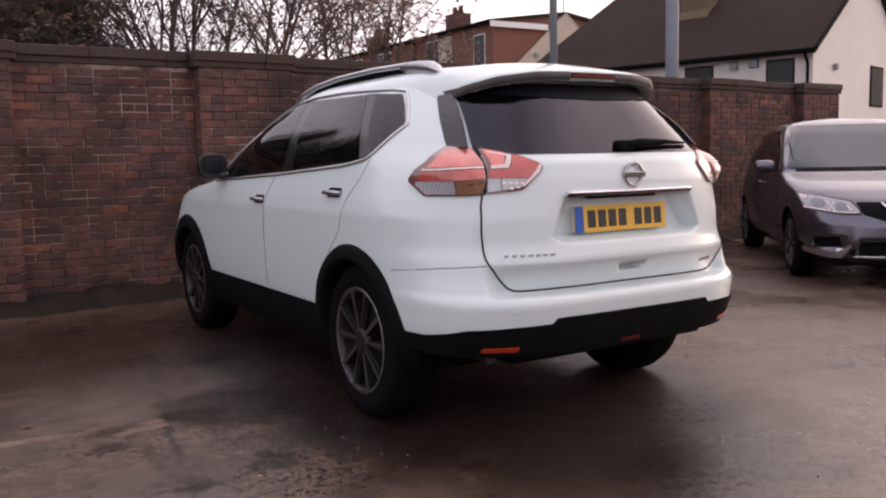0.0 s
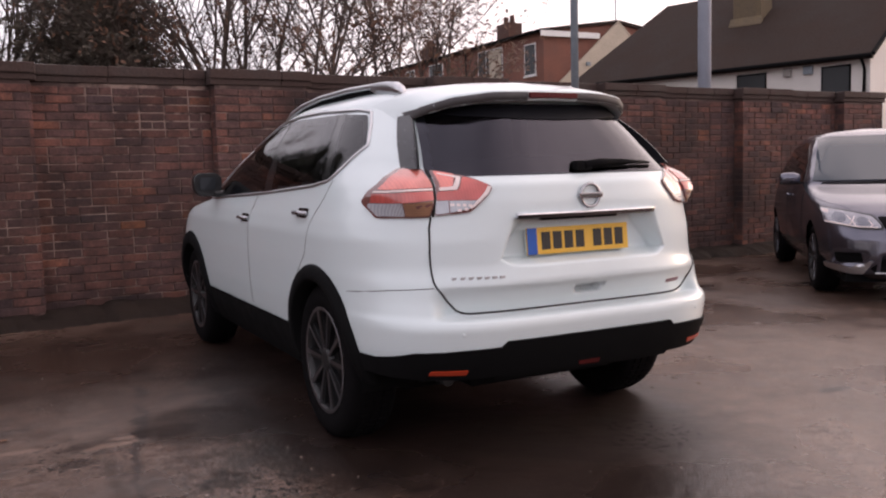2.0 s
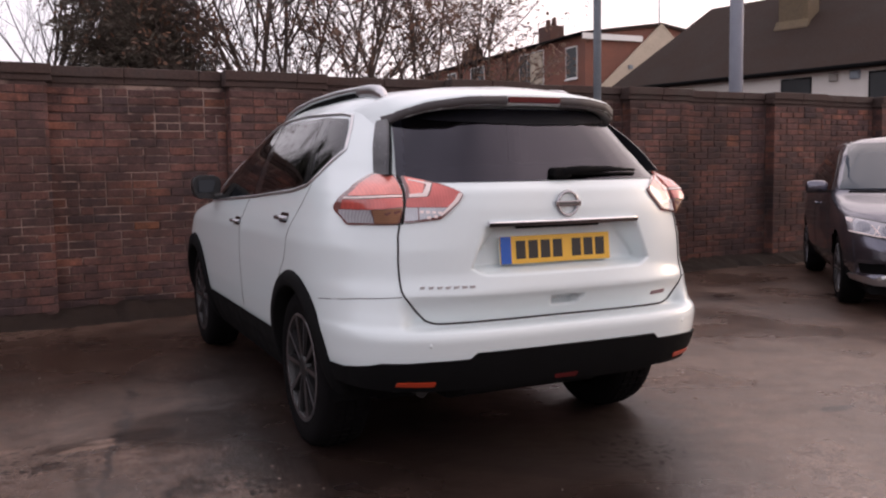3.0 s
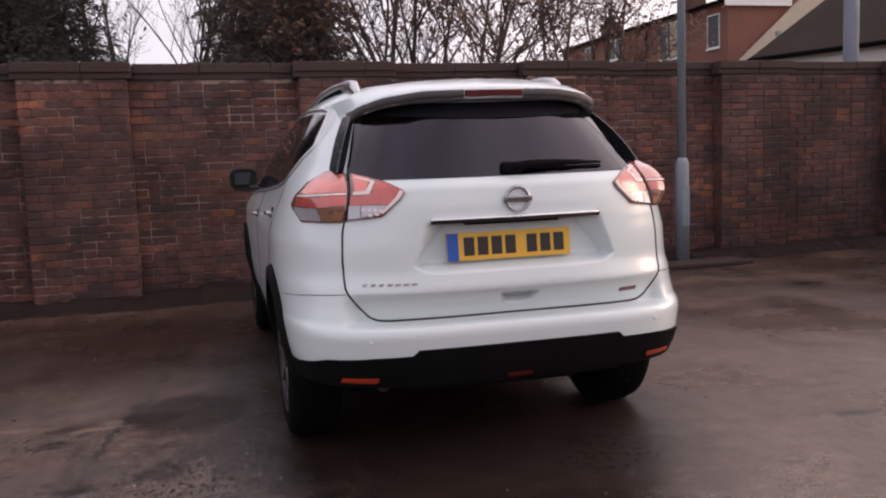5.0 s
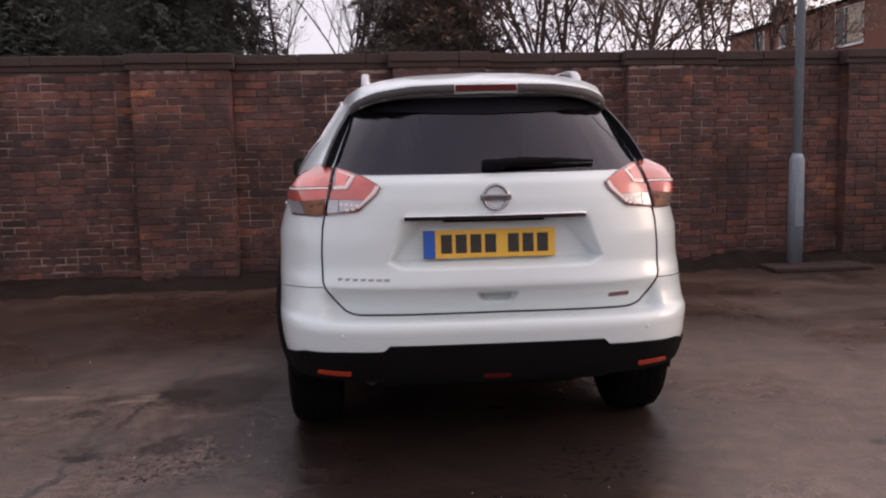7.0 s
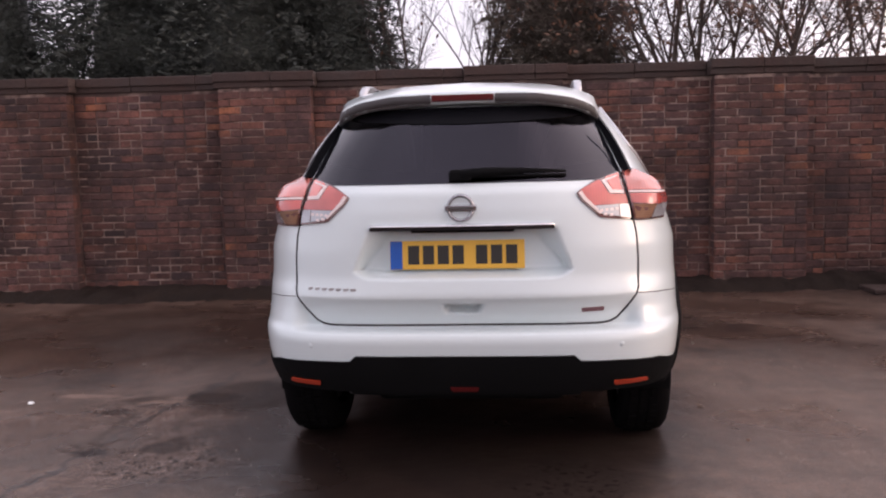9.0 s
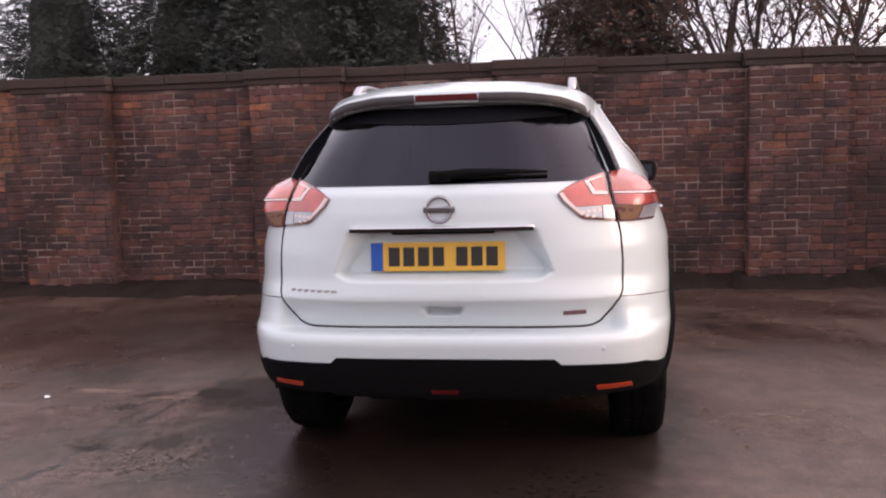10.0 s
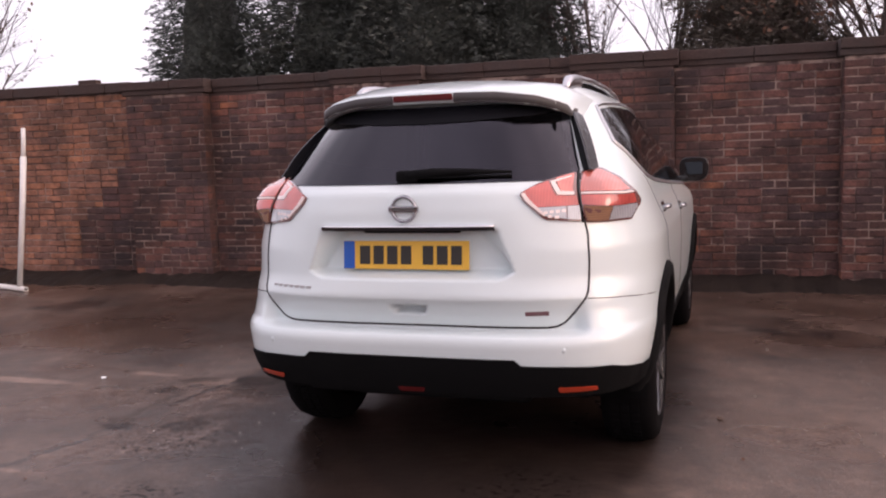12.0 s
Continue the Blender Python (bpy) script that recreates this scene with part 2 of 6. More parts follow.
M_STONE = material("loose_grit", (0.12, 0.10, 0.085), 0.8, vary=0.5, scale=3, fine=60)


def glass_material(name, tint, rough=0.01):
    m = material(name, tint, rough, vary=0.0, Transmission_Weight=1.0, IOR=1.5)
    return m


M_TINT = glass_material("privacy_glass", (0.012, 0.012, 0.014), 0.035)
M_TINT.node_tree.nodes["Principled BSDF"].inputs["Specular Tint"].default_value = (0.95, 0.90, 1.0, 1.0)
M_TINT.node_tree.nodes["Principled BSDF"].inputs["IOR"].default_value = 1.36
M_REARGLASS = glass_material("rear_privacy_glass", (0.014, 0.013, 0.018))
M_REARGLASS.node_tree.nodes["Principled BSDF"].inputs["Specular Tint"].default_value = (0.84, 0.80, 1.0, 1.0)
M_REARGLASS.node_tree.nodes["Principled BSDF"].inputs["IOR"].default_value = 1.52
M_CLEARGLASS = material("tinted_windscreen_glass", (0.030, 0.042, 0.055), 0.03, vary=0.0, IOR=1.5)


def fluted(name, base, metal, lines, scale, bands='X', depth=0.45):
    """Lamp optics: fine upright flutes over a coloured reflector under a clear coat."""
    m = material(name, base, 0.22, metal, vary=0.0, Coat_Weight=1.0, Coat_Roughness=0.03, Coat_IOR=1.55)
    n, l = m.node_tree.nodes, m.node_tree.links
    p = n["Principled BSDF"]
    tc, wv, mr, vm = n.new("ShaderNodeTexCoord"), n.new("ShaderNodeTexWave"), n.new("ShaderNodeMapRange"), n.new("ShaderNodeVectorMath")
    no = n.new("ShaderNodeTexNoise")
    no.inputs["Scale"].default_value, no.inputs["Detail"].default_value = scale, 4
    wv.bands_direction = bands
    wv.inputs["Scale"].default_value, wv.inputs["Distortion"].default_value = lines, 1.0
    add = n.new("ShaderNodeMath")
    add.operation = 'MULTIPLY_ADD'
    add.inputs[1].default_value = depth
    vm.operation = 'SCALE'
    vm.inputs[0].default_value = base
    for k, v in zip((1, 2, 3, 4), (0.30, 0.70 + depth, 0.70, 1.32)):
        mr.inputs[k].default_value = v
    l.new(tc.outputs["Object"], wv.inputs["Vector"])
    l.new(tc.outputs["Object"], no.inputs["Vector"])
    l.new(wv.outputs["Fac"], add.inputs[0])
    l.new(no.outputs["Fac"], add.inputs[2])
    l.new(add.outputs[0], mr.inputs[0])
    l.new(mr.outputs[0], vm.inputs["Scale"])
    l.new(vm.outputs[0], p.inputs["Base Color"])
    return m


M_REDBASE = fluted("red_reflector", (0.50, 0.085, 0.070), 0.0, 30, 9, depth=0.12)
M_PINK = fluted("pale_red_reflector", (0.66, 0.185, 0.150), 0.0, 26, 8, depth=0.10)
M_REDDARK = material("dull_red_reflector", (0.38, 0.040, 0.012), 0.35, vary=0.1, fine=200)
M_LAMPDARK = material("smoked_lamp_housing", (0.17, 0.065, 0.06), 0.2, vary=0.2, fine=150, Coat_Weight=1.0, Coat_IOR=1.7)
M_BRAKE = material("dark_brake_lens", (0.085, 0.008, 0.008), 0.4, vary=0.2, Specular_IOR_Level=0.2)
M_AMBER = fluted("amber_bulb_reflector", (0.34, 0.175, 0.10), 0.1, 34, 14, bands='Z')
M_LAMPSILVER = fluted("lamp_silver_reflector", (0.44, 0.45, 0.49), 0.1, 42, 14)
M_BOWL = fluted("lamp_bowl_reflector", (0.17, 0.17, 0.20), 0.7, 16, 20)
M_HEADOPTIC = fluted("clear_headlamp_optics", (0.30, 0.29, 0.32), 0.6, 22, 26)
M_LAMPWHITE = material("pale_light_guide", (0.80, 0.68, 0.65), 0.25, vary=0.03)
M_REDBADGE = material("dull_red_badge", (0.17, 0.075, 0.085), 0.4, 0.2, vary=0.2, fine=200)
M_BADGE = material("dark_grey_badge", (0.10, 0.095, 0.095), 0.4, 0.4, vary=0.1)

# wet tarmac
M_GROUND = bpy.data.materials.new("wet_worn_tarmac")
M_GROUND.use_nodes = True
gn, gl = M_GROUND.node_tree.nodes, M_GROUND.node_tree.links
gp = gn["Principled BSDF"]
ggeo = gn.new("ShaderNodeNewGeometry")


def g_noise(scale, detail, lo, hi, a, b, rough=0.55):
    t, r = gn.new("ShaderNodeTexNoise"), gn.new("ShaderNodeMapRange")
    t.inputs["Scale"].default_value, t.inputs["Detail"].default_value, t.inputs["Roughness"].default_value = scale, detail, rough
    for k, v in zip((1, 2, 3, 4), (lo, hi, a, b)):
        r.inputs[k].default_value = v
    gl.new(ggeo.outputs["Position"], t.inputs["Vector"])
    gl.new(t.outputs["Fac"], r.inputs[0])
    return r.outputs[0], t.outputs["Fac"]


def g_mix(fac, a, b):
    m = gn.new("ShaderNodeMix")
    m.data_type = 'RGBA'
    gl.new(fac, m.inputs[0])
    for slot, v in ((6, a), (7, b)):
        if isinstance(v, tuple):
            m.inputs[slot].default_value = v
        else:
            gl.new(v, m.inputs[slot])
    return m.outputs[2]


g_patch, _ = g_noise(0.45, 8, 0.36, 0.66, 0, 1, 0.62)
g_stone, _ = g_noise(75, 2, 0.66, 0.74, 0, 0.7)
g_dirt, _ = g_noise(1.3, 9, 0.46, 0.74, 0, 1, 0.66)
g_dark, _ = g_noise(0.9, 9, 0.52, 0.64, 0, 1, 0.68)
g_speck, _ = g_noise(26, 4, 0.62, 0.72, 0, 1, 0.6)
g_grain, g_grain_raw = g_noise(170, 3, 0.35, 0.7, 0.55, 1.55)
g_wet, g_wet_raw = g_noise(0.7, 6, 0.42, 0.60, 0, 1)
g_col = g_mix(g_patch, rgba((0.045, 0.0262, 0.0186)), rgba((0.093, 0.0565, 0.041)))
g_col = g_mix(g_dirt, g_col, rgba((0.160, 0.105, 0.080)))
g_col = g_mix(g_dark, g_col, rgba((0.018, 0.012, 0.010)))
g_col = g_mix(g_speck, g_col, rgba((0.025, 0.018, 0.015)))
g_col = g_mix(g_stone, g_col, rgba((0.13, 0.10, 0.085)))
g_sep = gn.new("ShaderNodeSeparateXYZ")
gl.new(ggeo.outputs["Position"], g_sep.inputs[0])
g_edge, g_edge_raw = g_noise(5.0, 6, 0.3, 0.7, -0.11, 0.11, 0.65)


def g_math(op, a, b, clamp=False):
    m = gn.new("ShaderNodeMath")
    m.operation, m.use_clamp = op, clamp
    for slot, v in ((0, a), (1, b)):
        if isinstance(v, (int, float)):
            m.inputs[slot].default_value = v
        else:
            gl.new(v, m.inputs[slot])
    return m.outputs[0]


def g_spot(x, y, rx, ry, soft):
    """1 inside an uneven stain about (x, y), 0 outside."""
    dx = g_math('DIVIDE', g_math('ADD', g_math('SUBTRACT', g_sep.outputs[0], x), g_edge), rx)
    dy = g_math('DIVIDE', g_math('SUBTRACT', g_sep.outputs[1], y), ry)
    d = g_math('SQRT', g_math('ADD', g_math('MULTIPLY', dx, dx), g_math('MULTIPLY', dy, dy)), 0.0)
    return g_math('DIVIDE', g_math('SUBTRACT', 1.0 + soft, d), soft, True)


g_col = g_mix(g_math('MULTIPLY', g_spot(-3.3, 0.2, 1.5, 1.5, 0.8), 0.40), g_col, rgba((0.112, 0.074, 0.054)))
# sky sheen right of the car, put into the colour as a paler area
g_col = g_mix(g_math('MULTIPLY', g_spot(2.1, -0.1, 1.5, 1.7, 0.7), 0.55), g_col, rgba((0.155, 0.105, 0.080)))
g_mask = None
# damp stains and the worn joint of an old repair beside the parked car, and a broad darker area left of it
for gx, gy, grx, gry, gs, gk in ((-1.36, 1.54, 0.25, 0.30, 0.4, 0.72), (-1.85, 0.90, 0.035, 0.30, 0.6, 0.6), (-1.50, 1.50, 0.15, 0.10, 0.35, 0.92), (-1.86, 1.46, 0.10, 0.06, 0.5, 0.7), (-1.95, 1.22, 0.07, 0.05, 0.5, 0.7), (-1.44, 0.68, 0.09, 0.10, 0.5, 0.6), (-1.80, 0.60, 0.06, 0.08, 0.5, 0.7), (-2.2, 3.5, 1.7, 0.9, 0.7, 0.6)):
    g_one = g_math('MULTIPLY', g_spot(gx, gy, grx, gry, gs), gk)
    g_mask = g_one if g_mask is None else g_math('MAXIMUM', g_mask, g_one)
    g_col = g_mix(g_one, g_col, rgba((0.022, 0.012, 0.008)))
g_pits, _ = g_noise(30, 2, 0.56, 0.61, 0, 0.9)
for gx, gy, gr in ((-1.34, 0.50, 0.26), (-1.95, 1.35, 0.22), (-1.05, -0.35, 0.25), (0.42, 0.22, 0.20), (-0.2, -0.4, 0.2)):
    g_one = g_math('MULTIPLY', g_spot(gx, gy, gr, gr, 0.4), g_pits)
    g_mask = g_math('MAXIMUM', g_mask, g_one)
    g_col = g_mix(g_one, g_col, rgba((0.010, 0.007, 0.006)))
g_joint = g_math('MULTIPLY', g_spot(-1.83, 0.45, 0.06, 1.35, 0.7), 0.36)
g_col = g_mix(g_joint, g_col, rgba((0.115, 0.083, 0.066)))
# shade and dark reflection under the car, painted into the tarmac, reaching past one side
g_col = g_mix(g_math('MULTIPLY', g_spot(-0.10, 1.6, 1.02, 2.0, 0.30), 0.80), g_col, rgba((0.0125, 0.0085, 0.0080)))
# an open crack along the repair, and a pale worn streak
g_cx = g_math('ADD', g_math('ADD', g_math('SUBTRACT', g_sep.outputs[0], g_math('MULTIPLY', g_sep.outputs[1], 0.15)), 1.86), g_math('MULTIPLY', g_edge, 0.45))
g_long = g_math('MULTIPLY', g_math('GREATER_THAN', g_sep.outputs[1], -0.9), g_math('LESS_THAN', g_sep.outputs[1], 2.5))
g_open = g_math('MULTIPLY', g_noise(2.6, 4, 0.37, 0.52, 0.1, 0.9)[0], g_long)
g_crack = g_math('MULTIPLY', g_math('SUBTRACT', 1.0, g_math('DIVIDE', g_math('ABSOLUTE', g_cx, 0.0), 0.034), True), g_open)
g_col = g_mix(g_crack, g_col, rgba((0.012, 0.008, 0.007)))
for gx, gy, grx, gry, gk in ((-3.02, 1.22, 0.34, 0.04, 0.8), (-2.30, 1.53, 0.12, 0.03, 0.7), (-1.82, -0.08, 0.07, 0.015, 0.6), (-1.78, 1.41, 0.09, 0.03, 0.8), (-1.70, 1.49, 0.05, 0.02, 0.7)):
    g_col = g_mix(g_math('MULTIPLY', g_spot(gx, gy, grx, gry, 0.6), gk), g_col, rgba((0.25, 0.165, 0.125)))
for gx, gy, grx, gry in ((1.77, 0.29, 0.10, 0.035), (-0.75, 0.16, 0.05, 0.02), (-1.76, 0.56, 0.05, 0.035)):
    g_col = g_mix(g_math('MULTIPLY', g_spot(gx, gy, grx, gry, 0.5), 0.8), g_col, rgba((0.014, 0.009, 0.008)))
g_sc = gn.new("ShaderNodeVectorMath")
g_sc.operation = 'SCALE'
gl.new(g_col, g_sc.inputs[0])
gl.new(g_math('MULTIPLY', g_grain, g_noise(7.0, 8, 0.34, 0.66, 0.70, 1.30, 0.7)[0]), g_sc.inputs["Scale"])
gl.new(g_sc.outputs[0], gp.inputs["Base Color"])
g_r1 = gn.new("ShaderNodeMapRange")
for k, v in zip((1, 2, 3, 4), (0, 1, 0.46, 0.20)):
    g_r1.inputs[k].default_value = v
gl.new(g_wet, g_r1.inputs[0])
gl.new(g_r1.outputs[0], gp.inputs["Roughness"])
gl.new(g_math('MULTIPLY', g_math('SUBTRACT', 1.0, g_math('MULTIPLY', g_mask, 0.75)), 0.60), gp.inputs["Specular IOR Level"])
_, g_lump = g_noise(9, 5, 0, 1, 0, 1)
g_add = gn.new("ShaderNodeMath")
g_add.operation = 'MULTIPLY_ADD'
g_add.inputs[1].default_value = 4.0
gl.new(g_lump, g_add.inputs[0])
gl.new(g_grain_raw, g_add.inputs[2])
gb1 = gn.new("ShaderNodeBump")
gb1.inputs["Strength"].default_value, gb1.inputs["Distance"].default_value = 0.32, 0.006
gl.new(g_add.outputs[0], gb1.inputs["Height"])
gl.new(gb1.outputs[0], gp.inputs["Normal"])


# ---- builders ----
def part(name, bm, mat, parent=None, label="", smooth=False):
    me = bpy.data.meshes.new(name)
    if smooth:
        for f in bm.faces:
            f.smooth = True
    bm.to_mesh(me)
    bm.free()
    for one in (mat if isinstance(mat, (list, tuple)) else [mat]):
        me.materials.append(one)
    ob = new(name, me)
    if parent is not None:
        ob.parent = parent
    if label:
        ob["label"] = label
    return ob


def thing(name, label, category, group="", m=None, kind=""):
    ob = new(name)
    if m is not None:
        ob.matrix_world = m
    return tagged(ob, label, category, group, kind)


def box(bm, x0, x1, y0, y1, z0, z1, m=None, bevel=0.0):
    """Adds a box, its long edges broken by a bevel."""
    vs = bmesh.ops.create_cube(bm, size=1.0)["verts"]
    mat = Matrix.Translation(((x0 + x1) / 2, (y0 + y1) / 2, (z0 + z1) / 2)) @ Matrix.Diagonal((x1 - x0, y1 - y0, z1 - z0, 1))
    bmesh.ops.transform(bm, matrix=(m @ mat) if m is not None else mat, verts=vs)
    if bevel > 0:
        es = list({e for v in vs for e in v.link_edges})
        bmesh.ops.bevel(bm, geom=es, offset=bevel, segments=2, affect='EDGES', profile=0.5)
    return bm


def boxed(*a, **k):
    return box(bmesh.new(), *a, **k)


def tube(bm, pts, radii, sides=8, caps=True):
    """A tube of changing radius along a line of points."""
    pts = [Vector(p) for p in pts]
    if not isinstance(radii, (list, tuple)):
        radii = [radii] * len(pts)
    rings, side = [], None
    for k, p in enumerate(pts):
        d = (pts[min(k + 1, len(pts) - 1)] - pts[max(k - 1, 0)]).normalized()
        if side is None:
            side = d.orthogonal().normalized()
        side = (side - d * side.dot(d)).normalized()
        up = d.cross(side)
        rings.append([bm.verts.new(p + radii[k] * (math.cos(2 * math.pi * j / sides) * side + math.sin(2 * math.pi * j / sides) * up)) for j in range(sides)])
    for a, b in zip(rings, rings[1:]):
        for j in range(sides):
            f = bm.faces.new((a[j], a[(j + 1) % sides], b[(j + 1) % sides], b[j]))
            f.smooth = sides > 4
    if caps:
        bm.faces.new(rings[0][::-1])
        bm.faces.new(rings[-1])
    return bm


def lathe(bm, profile, axis_m, steps=40, closed=False):
    """Turns a line of (radius, along) about the local z axis of axis_m."""
    rings = []
    for k in range(steps):
        a = 2 * math.pi * k / steps
        rings.append([bm.verts.new(axis_m @ Vector((r * math.cos(a), r * math.sin(a), h))) for r, h in profile])
    n = len(profile)
    for k in range(steps):
        a, b = rings[k], rings[(k + 1) % steps]
        for j in range(n if closed else n - 1):
            f = bm.faces.new((a[j], b[j], b[(j + 1) % n], a[(j + 1) % n]))
            f.smooth = True
    return bm


def smooth_table(table, soft=19):
    """A smooth curve through the rows of a table."""
    xs, ys = np.array([t[0] for t in table], float), np.array([t[1] for t in table], float)
    grid = np.linspace(xs[0], xs[-1], 400)
    val = np.interp(grid, xs, ys)
    ker = np.hanning(soft)
    ker /= ker.sum()
    val = np.convolve(np.pad(val, soft // 2, mode="edge"), ker, mode="valid")
    return lambda v: float(np.interp(v, grid, val))


def prism(bm, poly, depth, m):
    """A flat polygon in the local xy plane, drawn out to z = depth."""
    a = [bm.verts.new(m @ Vector((x, y, 0))) for x, y in poly]
    b = [bm.verts.new(m @ Vector((x, y, depth))) for x, y in poly]
    bm.faces.new(a[::-1])
    bm.faces.new(b)
    for k in range(len(a)):
        bm.faces.new((a[k], a[(k + 1) % len(a)], b[(k + 1) % len(a)], b[k]))
    return bm


# ---- ground ----
bm = bmesh.new()
xs = [-900, -200, -60] + [-20 + 0.5 * k for k in range(81)] + [60, 200, 900]
ys = [-900, -200, -60] + [-20 + 0.5 * k for k in range(81)] + [60, 200, 900]


def ground_z(x, y):
    return 0.012 * noise.noise(Vector((x * 0.35, y * 0.35, 0))) * (abs(x) < 21) * (abs(y) < 21) * min(1, (abs(x) + abs(y - 2)) / 6)


grid = [[bm.verts.new((x, y, ground_z(x, y))) for x in xs] for y in ys]
for r0, r1 in zip(grid, grid[1:]):
    for k in range(len(xs) - 1):
        bm.faces.new((r0[k], r0[k + 1], r1[k + 1], r1[k]))
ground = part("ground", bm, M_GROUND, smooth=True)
tagged(ground, "dark wet worn tarmac of a yard with damp patches and painted shade and sheen", "ground", kind="structure")

# ---- brick wall ----
WALL_A, WALL_B = 5.616, 0.0483
WALL_M = Matrix.Translation((0, WALL_A, 0)) @ Matrix.Rotation(math.atan(WALL_B), 4, 'Z')
PIER = 0.15
PIERS = [(-5.26, -4.29), (-2.765, -1.835), (-0.28, 0.65), (2.105, 3.01), (4.49, 5.42), (6.91, 7.86), (9.08, 10.02)]
TOP, BASE, COURSE = 2.075, 0.0, 0.0755


def brick_rows(u0, u1, v, seed, top=TOP):
    """Places of the bricks of one face: (middle along the wall, height, length)."""
    rnd = random.Random(seed)
    rows, k, z = [], 0, BASE + 0.045
    while z < top - 0.02:
        u = u0 - (0.0 if k % 2 == 0 else 0.1125)
        while u < u1 - 0.02:
            step = 0.225
            if rnd.random() < 0.14:
                step = 0.1125
            a, b = max(u, u0), min(u + step, u1)
            if b - a > 0.03:
                rows.append(((a + b) / 2, z, b - a - 0.010))
            u += step
        k += 1
        z += COURSE
    return rows


BRICK_MESH = {}


def brick_mesh(length):
    """One brick face with broken edges, shared by all bricks of its length."""
    key = round(length / 0.01)
    if key not in BRICK_MESH:
        b = bmesh.new()
        box(b, -length / 2, length / 2, 0, 0.05, -0.0325, 0.0325)
        front = [e for e in b.edges if all(v.co.y < 0.001 for v in e.verts)]
        bmesh.ops.bevel(b, geom=front, offset=0.004, segments=1, affect='EDGES')
        me = bpy.data.meshes.new("brick")
        b.to_mesh(me)
        b.free()
        me.materials.append(M_BRICK)
        BRICK_MESH[key] = me
    return BRICK_MESH[key]


def joined_bricks(name, places, mat, parent, label):
    rnd = random.Random(len(places))
    verts, faces = [], []
    for u, v, z, length in places:
        dv, tilt = rnd.uniform(-0.004, 0.003), rnd.uniform(-0.003, 0.003)
        h, c = 0.0325 + rnd.uniform(-0.004, 0.0015), rnd.uniform(0.003, 0.007)
        z += rnd.uniform(-0.002, 0.002)
        x0, x1, z0, z1 = u - length / 2 + rnd.uniform(-0.002, 0.004), u + length / 2 - rnd.uniform(-0.002, 0.004), z - h, z + h
        k = len(verts)
        verts += [(x0 + c, v + dv + tilt, z0 + c), (x1 - c, v + dv - tilt, z0 + c), (x1 - c, v + dv - tilt, z1 - c), (x0 + c, v + dv + tilt, z1 - c),
                  (x0, v + dv + 0.006, z0), (x1, v + dv + 0.006, z0), (x1, v + dv + 0.006, z1), (x0, v + dv + 0.006, z1),
                  (x0, v + 0.05, z0), (x1, v + 0.05, z0), (x1, v + 0.05, z1), (x0, v + 0.05, z1)]
        for a in (0, 4):
            for j in range(4):
                faces.append((k + a + j, k + a + 4 + j, k + a + 4 + (j + 1) % 4, k + a + (j + 1) % 4))
        faces.append((k, k + 1, k + 2, k + 3))
    me = bpy.data.meshes.new(name)
    me.from_pydata(verts, [], faces)
    me.materials.append(mat)
    ob = new(name, me)
    ob.parent = parent
    return tagged(ob, label, kind="stuff")


wall = part("wall_north", boxed(-5.26, 10.01, 0.008, 0.24, 0, TOP), M_MORTAR)
wall.matrix_world = WALL_M
tagged(wall, "tall soot-stained red brick boundary wall with piers", "wall", kind="structure")
pieces, rest, flank = [], [], []
edges = [PIERS[0][0]] + [e for p in PIERS for e in p][1:]
for k, (p0, p1) in enumerate(PIERS):
    bm = boxed(p0 + 0.006, p1 - 0.006, -PIER + 0.008, 0.02, 0, TOP)
    part("pier", bm, M_MORTAR, wall, "projecting brick pier of the wall")
    for u, z, length in brick_rows(p0, p1, -PIER, 40 + k):
        (pieces if k == 1 else rest).append((u, -PIER, z, length))
    for side_u, sgn in ((p0, 1), (p1, -1)):
        n, z = 0, BASE + 0.045
        while z < TOP - 0.02:
            for y0, y1 in (((-PIER + 0.004, -0.002),) if n % 2 else ((-PIER + 0.004, -PIER + 0.098), (-PIER + 0.108, -0.002))):
                flank.append((side_u, sgn, y0, y1, z))
            n += 1
            z += COURSE
    if k + 1 < len(PIERS):
        for u, z, length in brick_rows(p1, PIERS[k + 1][0], 0.0, 80 + k):
            (pieces if k == 1 and len(pieces) < 295 else rest).append((u, 0.0, z, length))
joined_bricks("bricks", rest, M_BRICKS, wall, "weathered dark red bricks of the wall")
verts, faces = [], []
for side_u, sgn, y0, y1, z in flank:
    k = len(verts)
    verts += [(x, y, zz) for x in (side_u + sgn * 0.001, side_u + sgn * 0.03) for y in (y0, y1) for zz in (z - 0.0325, z + 0.0325)]
    faces += [(k + a, k + b, k + c, k + d) for a, b, c, d in ((0, 1, 3, 2), (4, 6, 7, 5), (0, 4, 5, 1), (2, 3, 7, 6), (1, 5, 7, 3), (0, 2, 6, 4))]
me = bpy.data.meshes.new("flank_bricks")
me.from_pydata(verts, [], faces)
me.materials.append(M_BRICKS)
ob = new("flank_bricks", me)
ob.parent = wall
tagged(ob, "bricks in the flanks of the piers", kind="stuff")

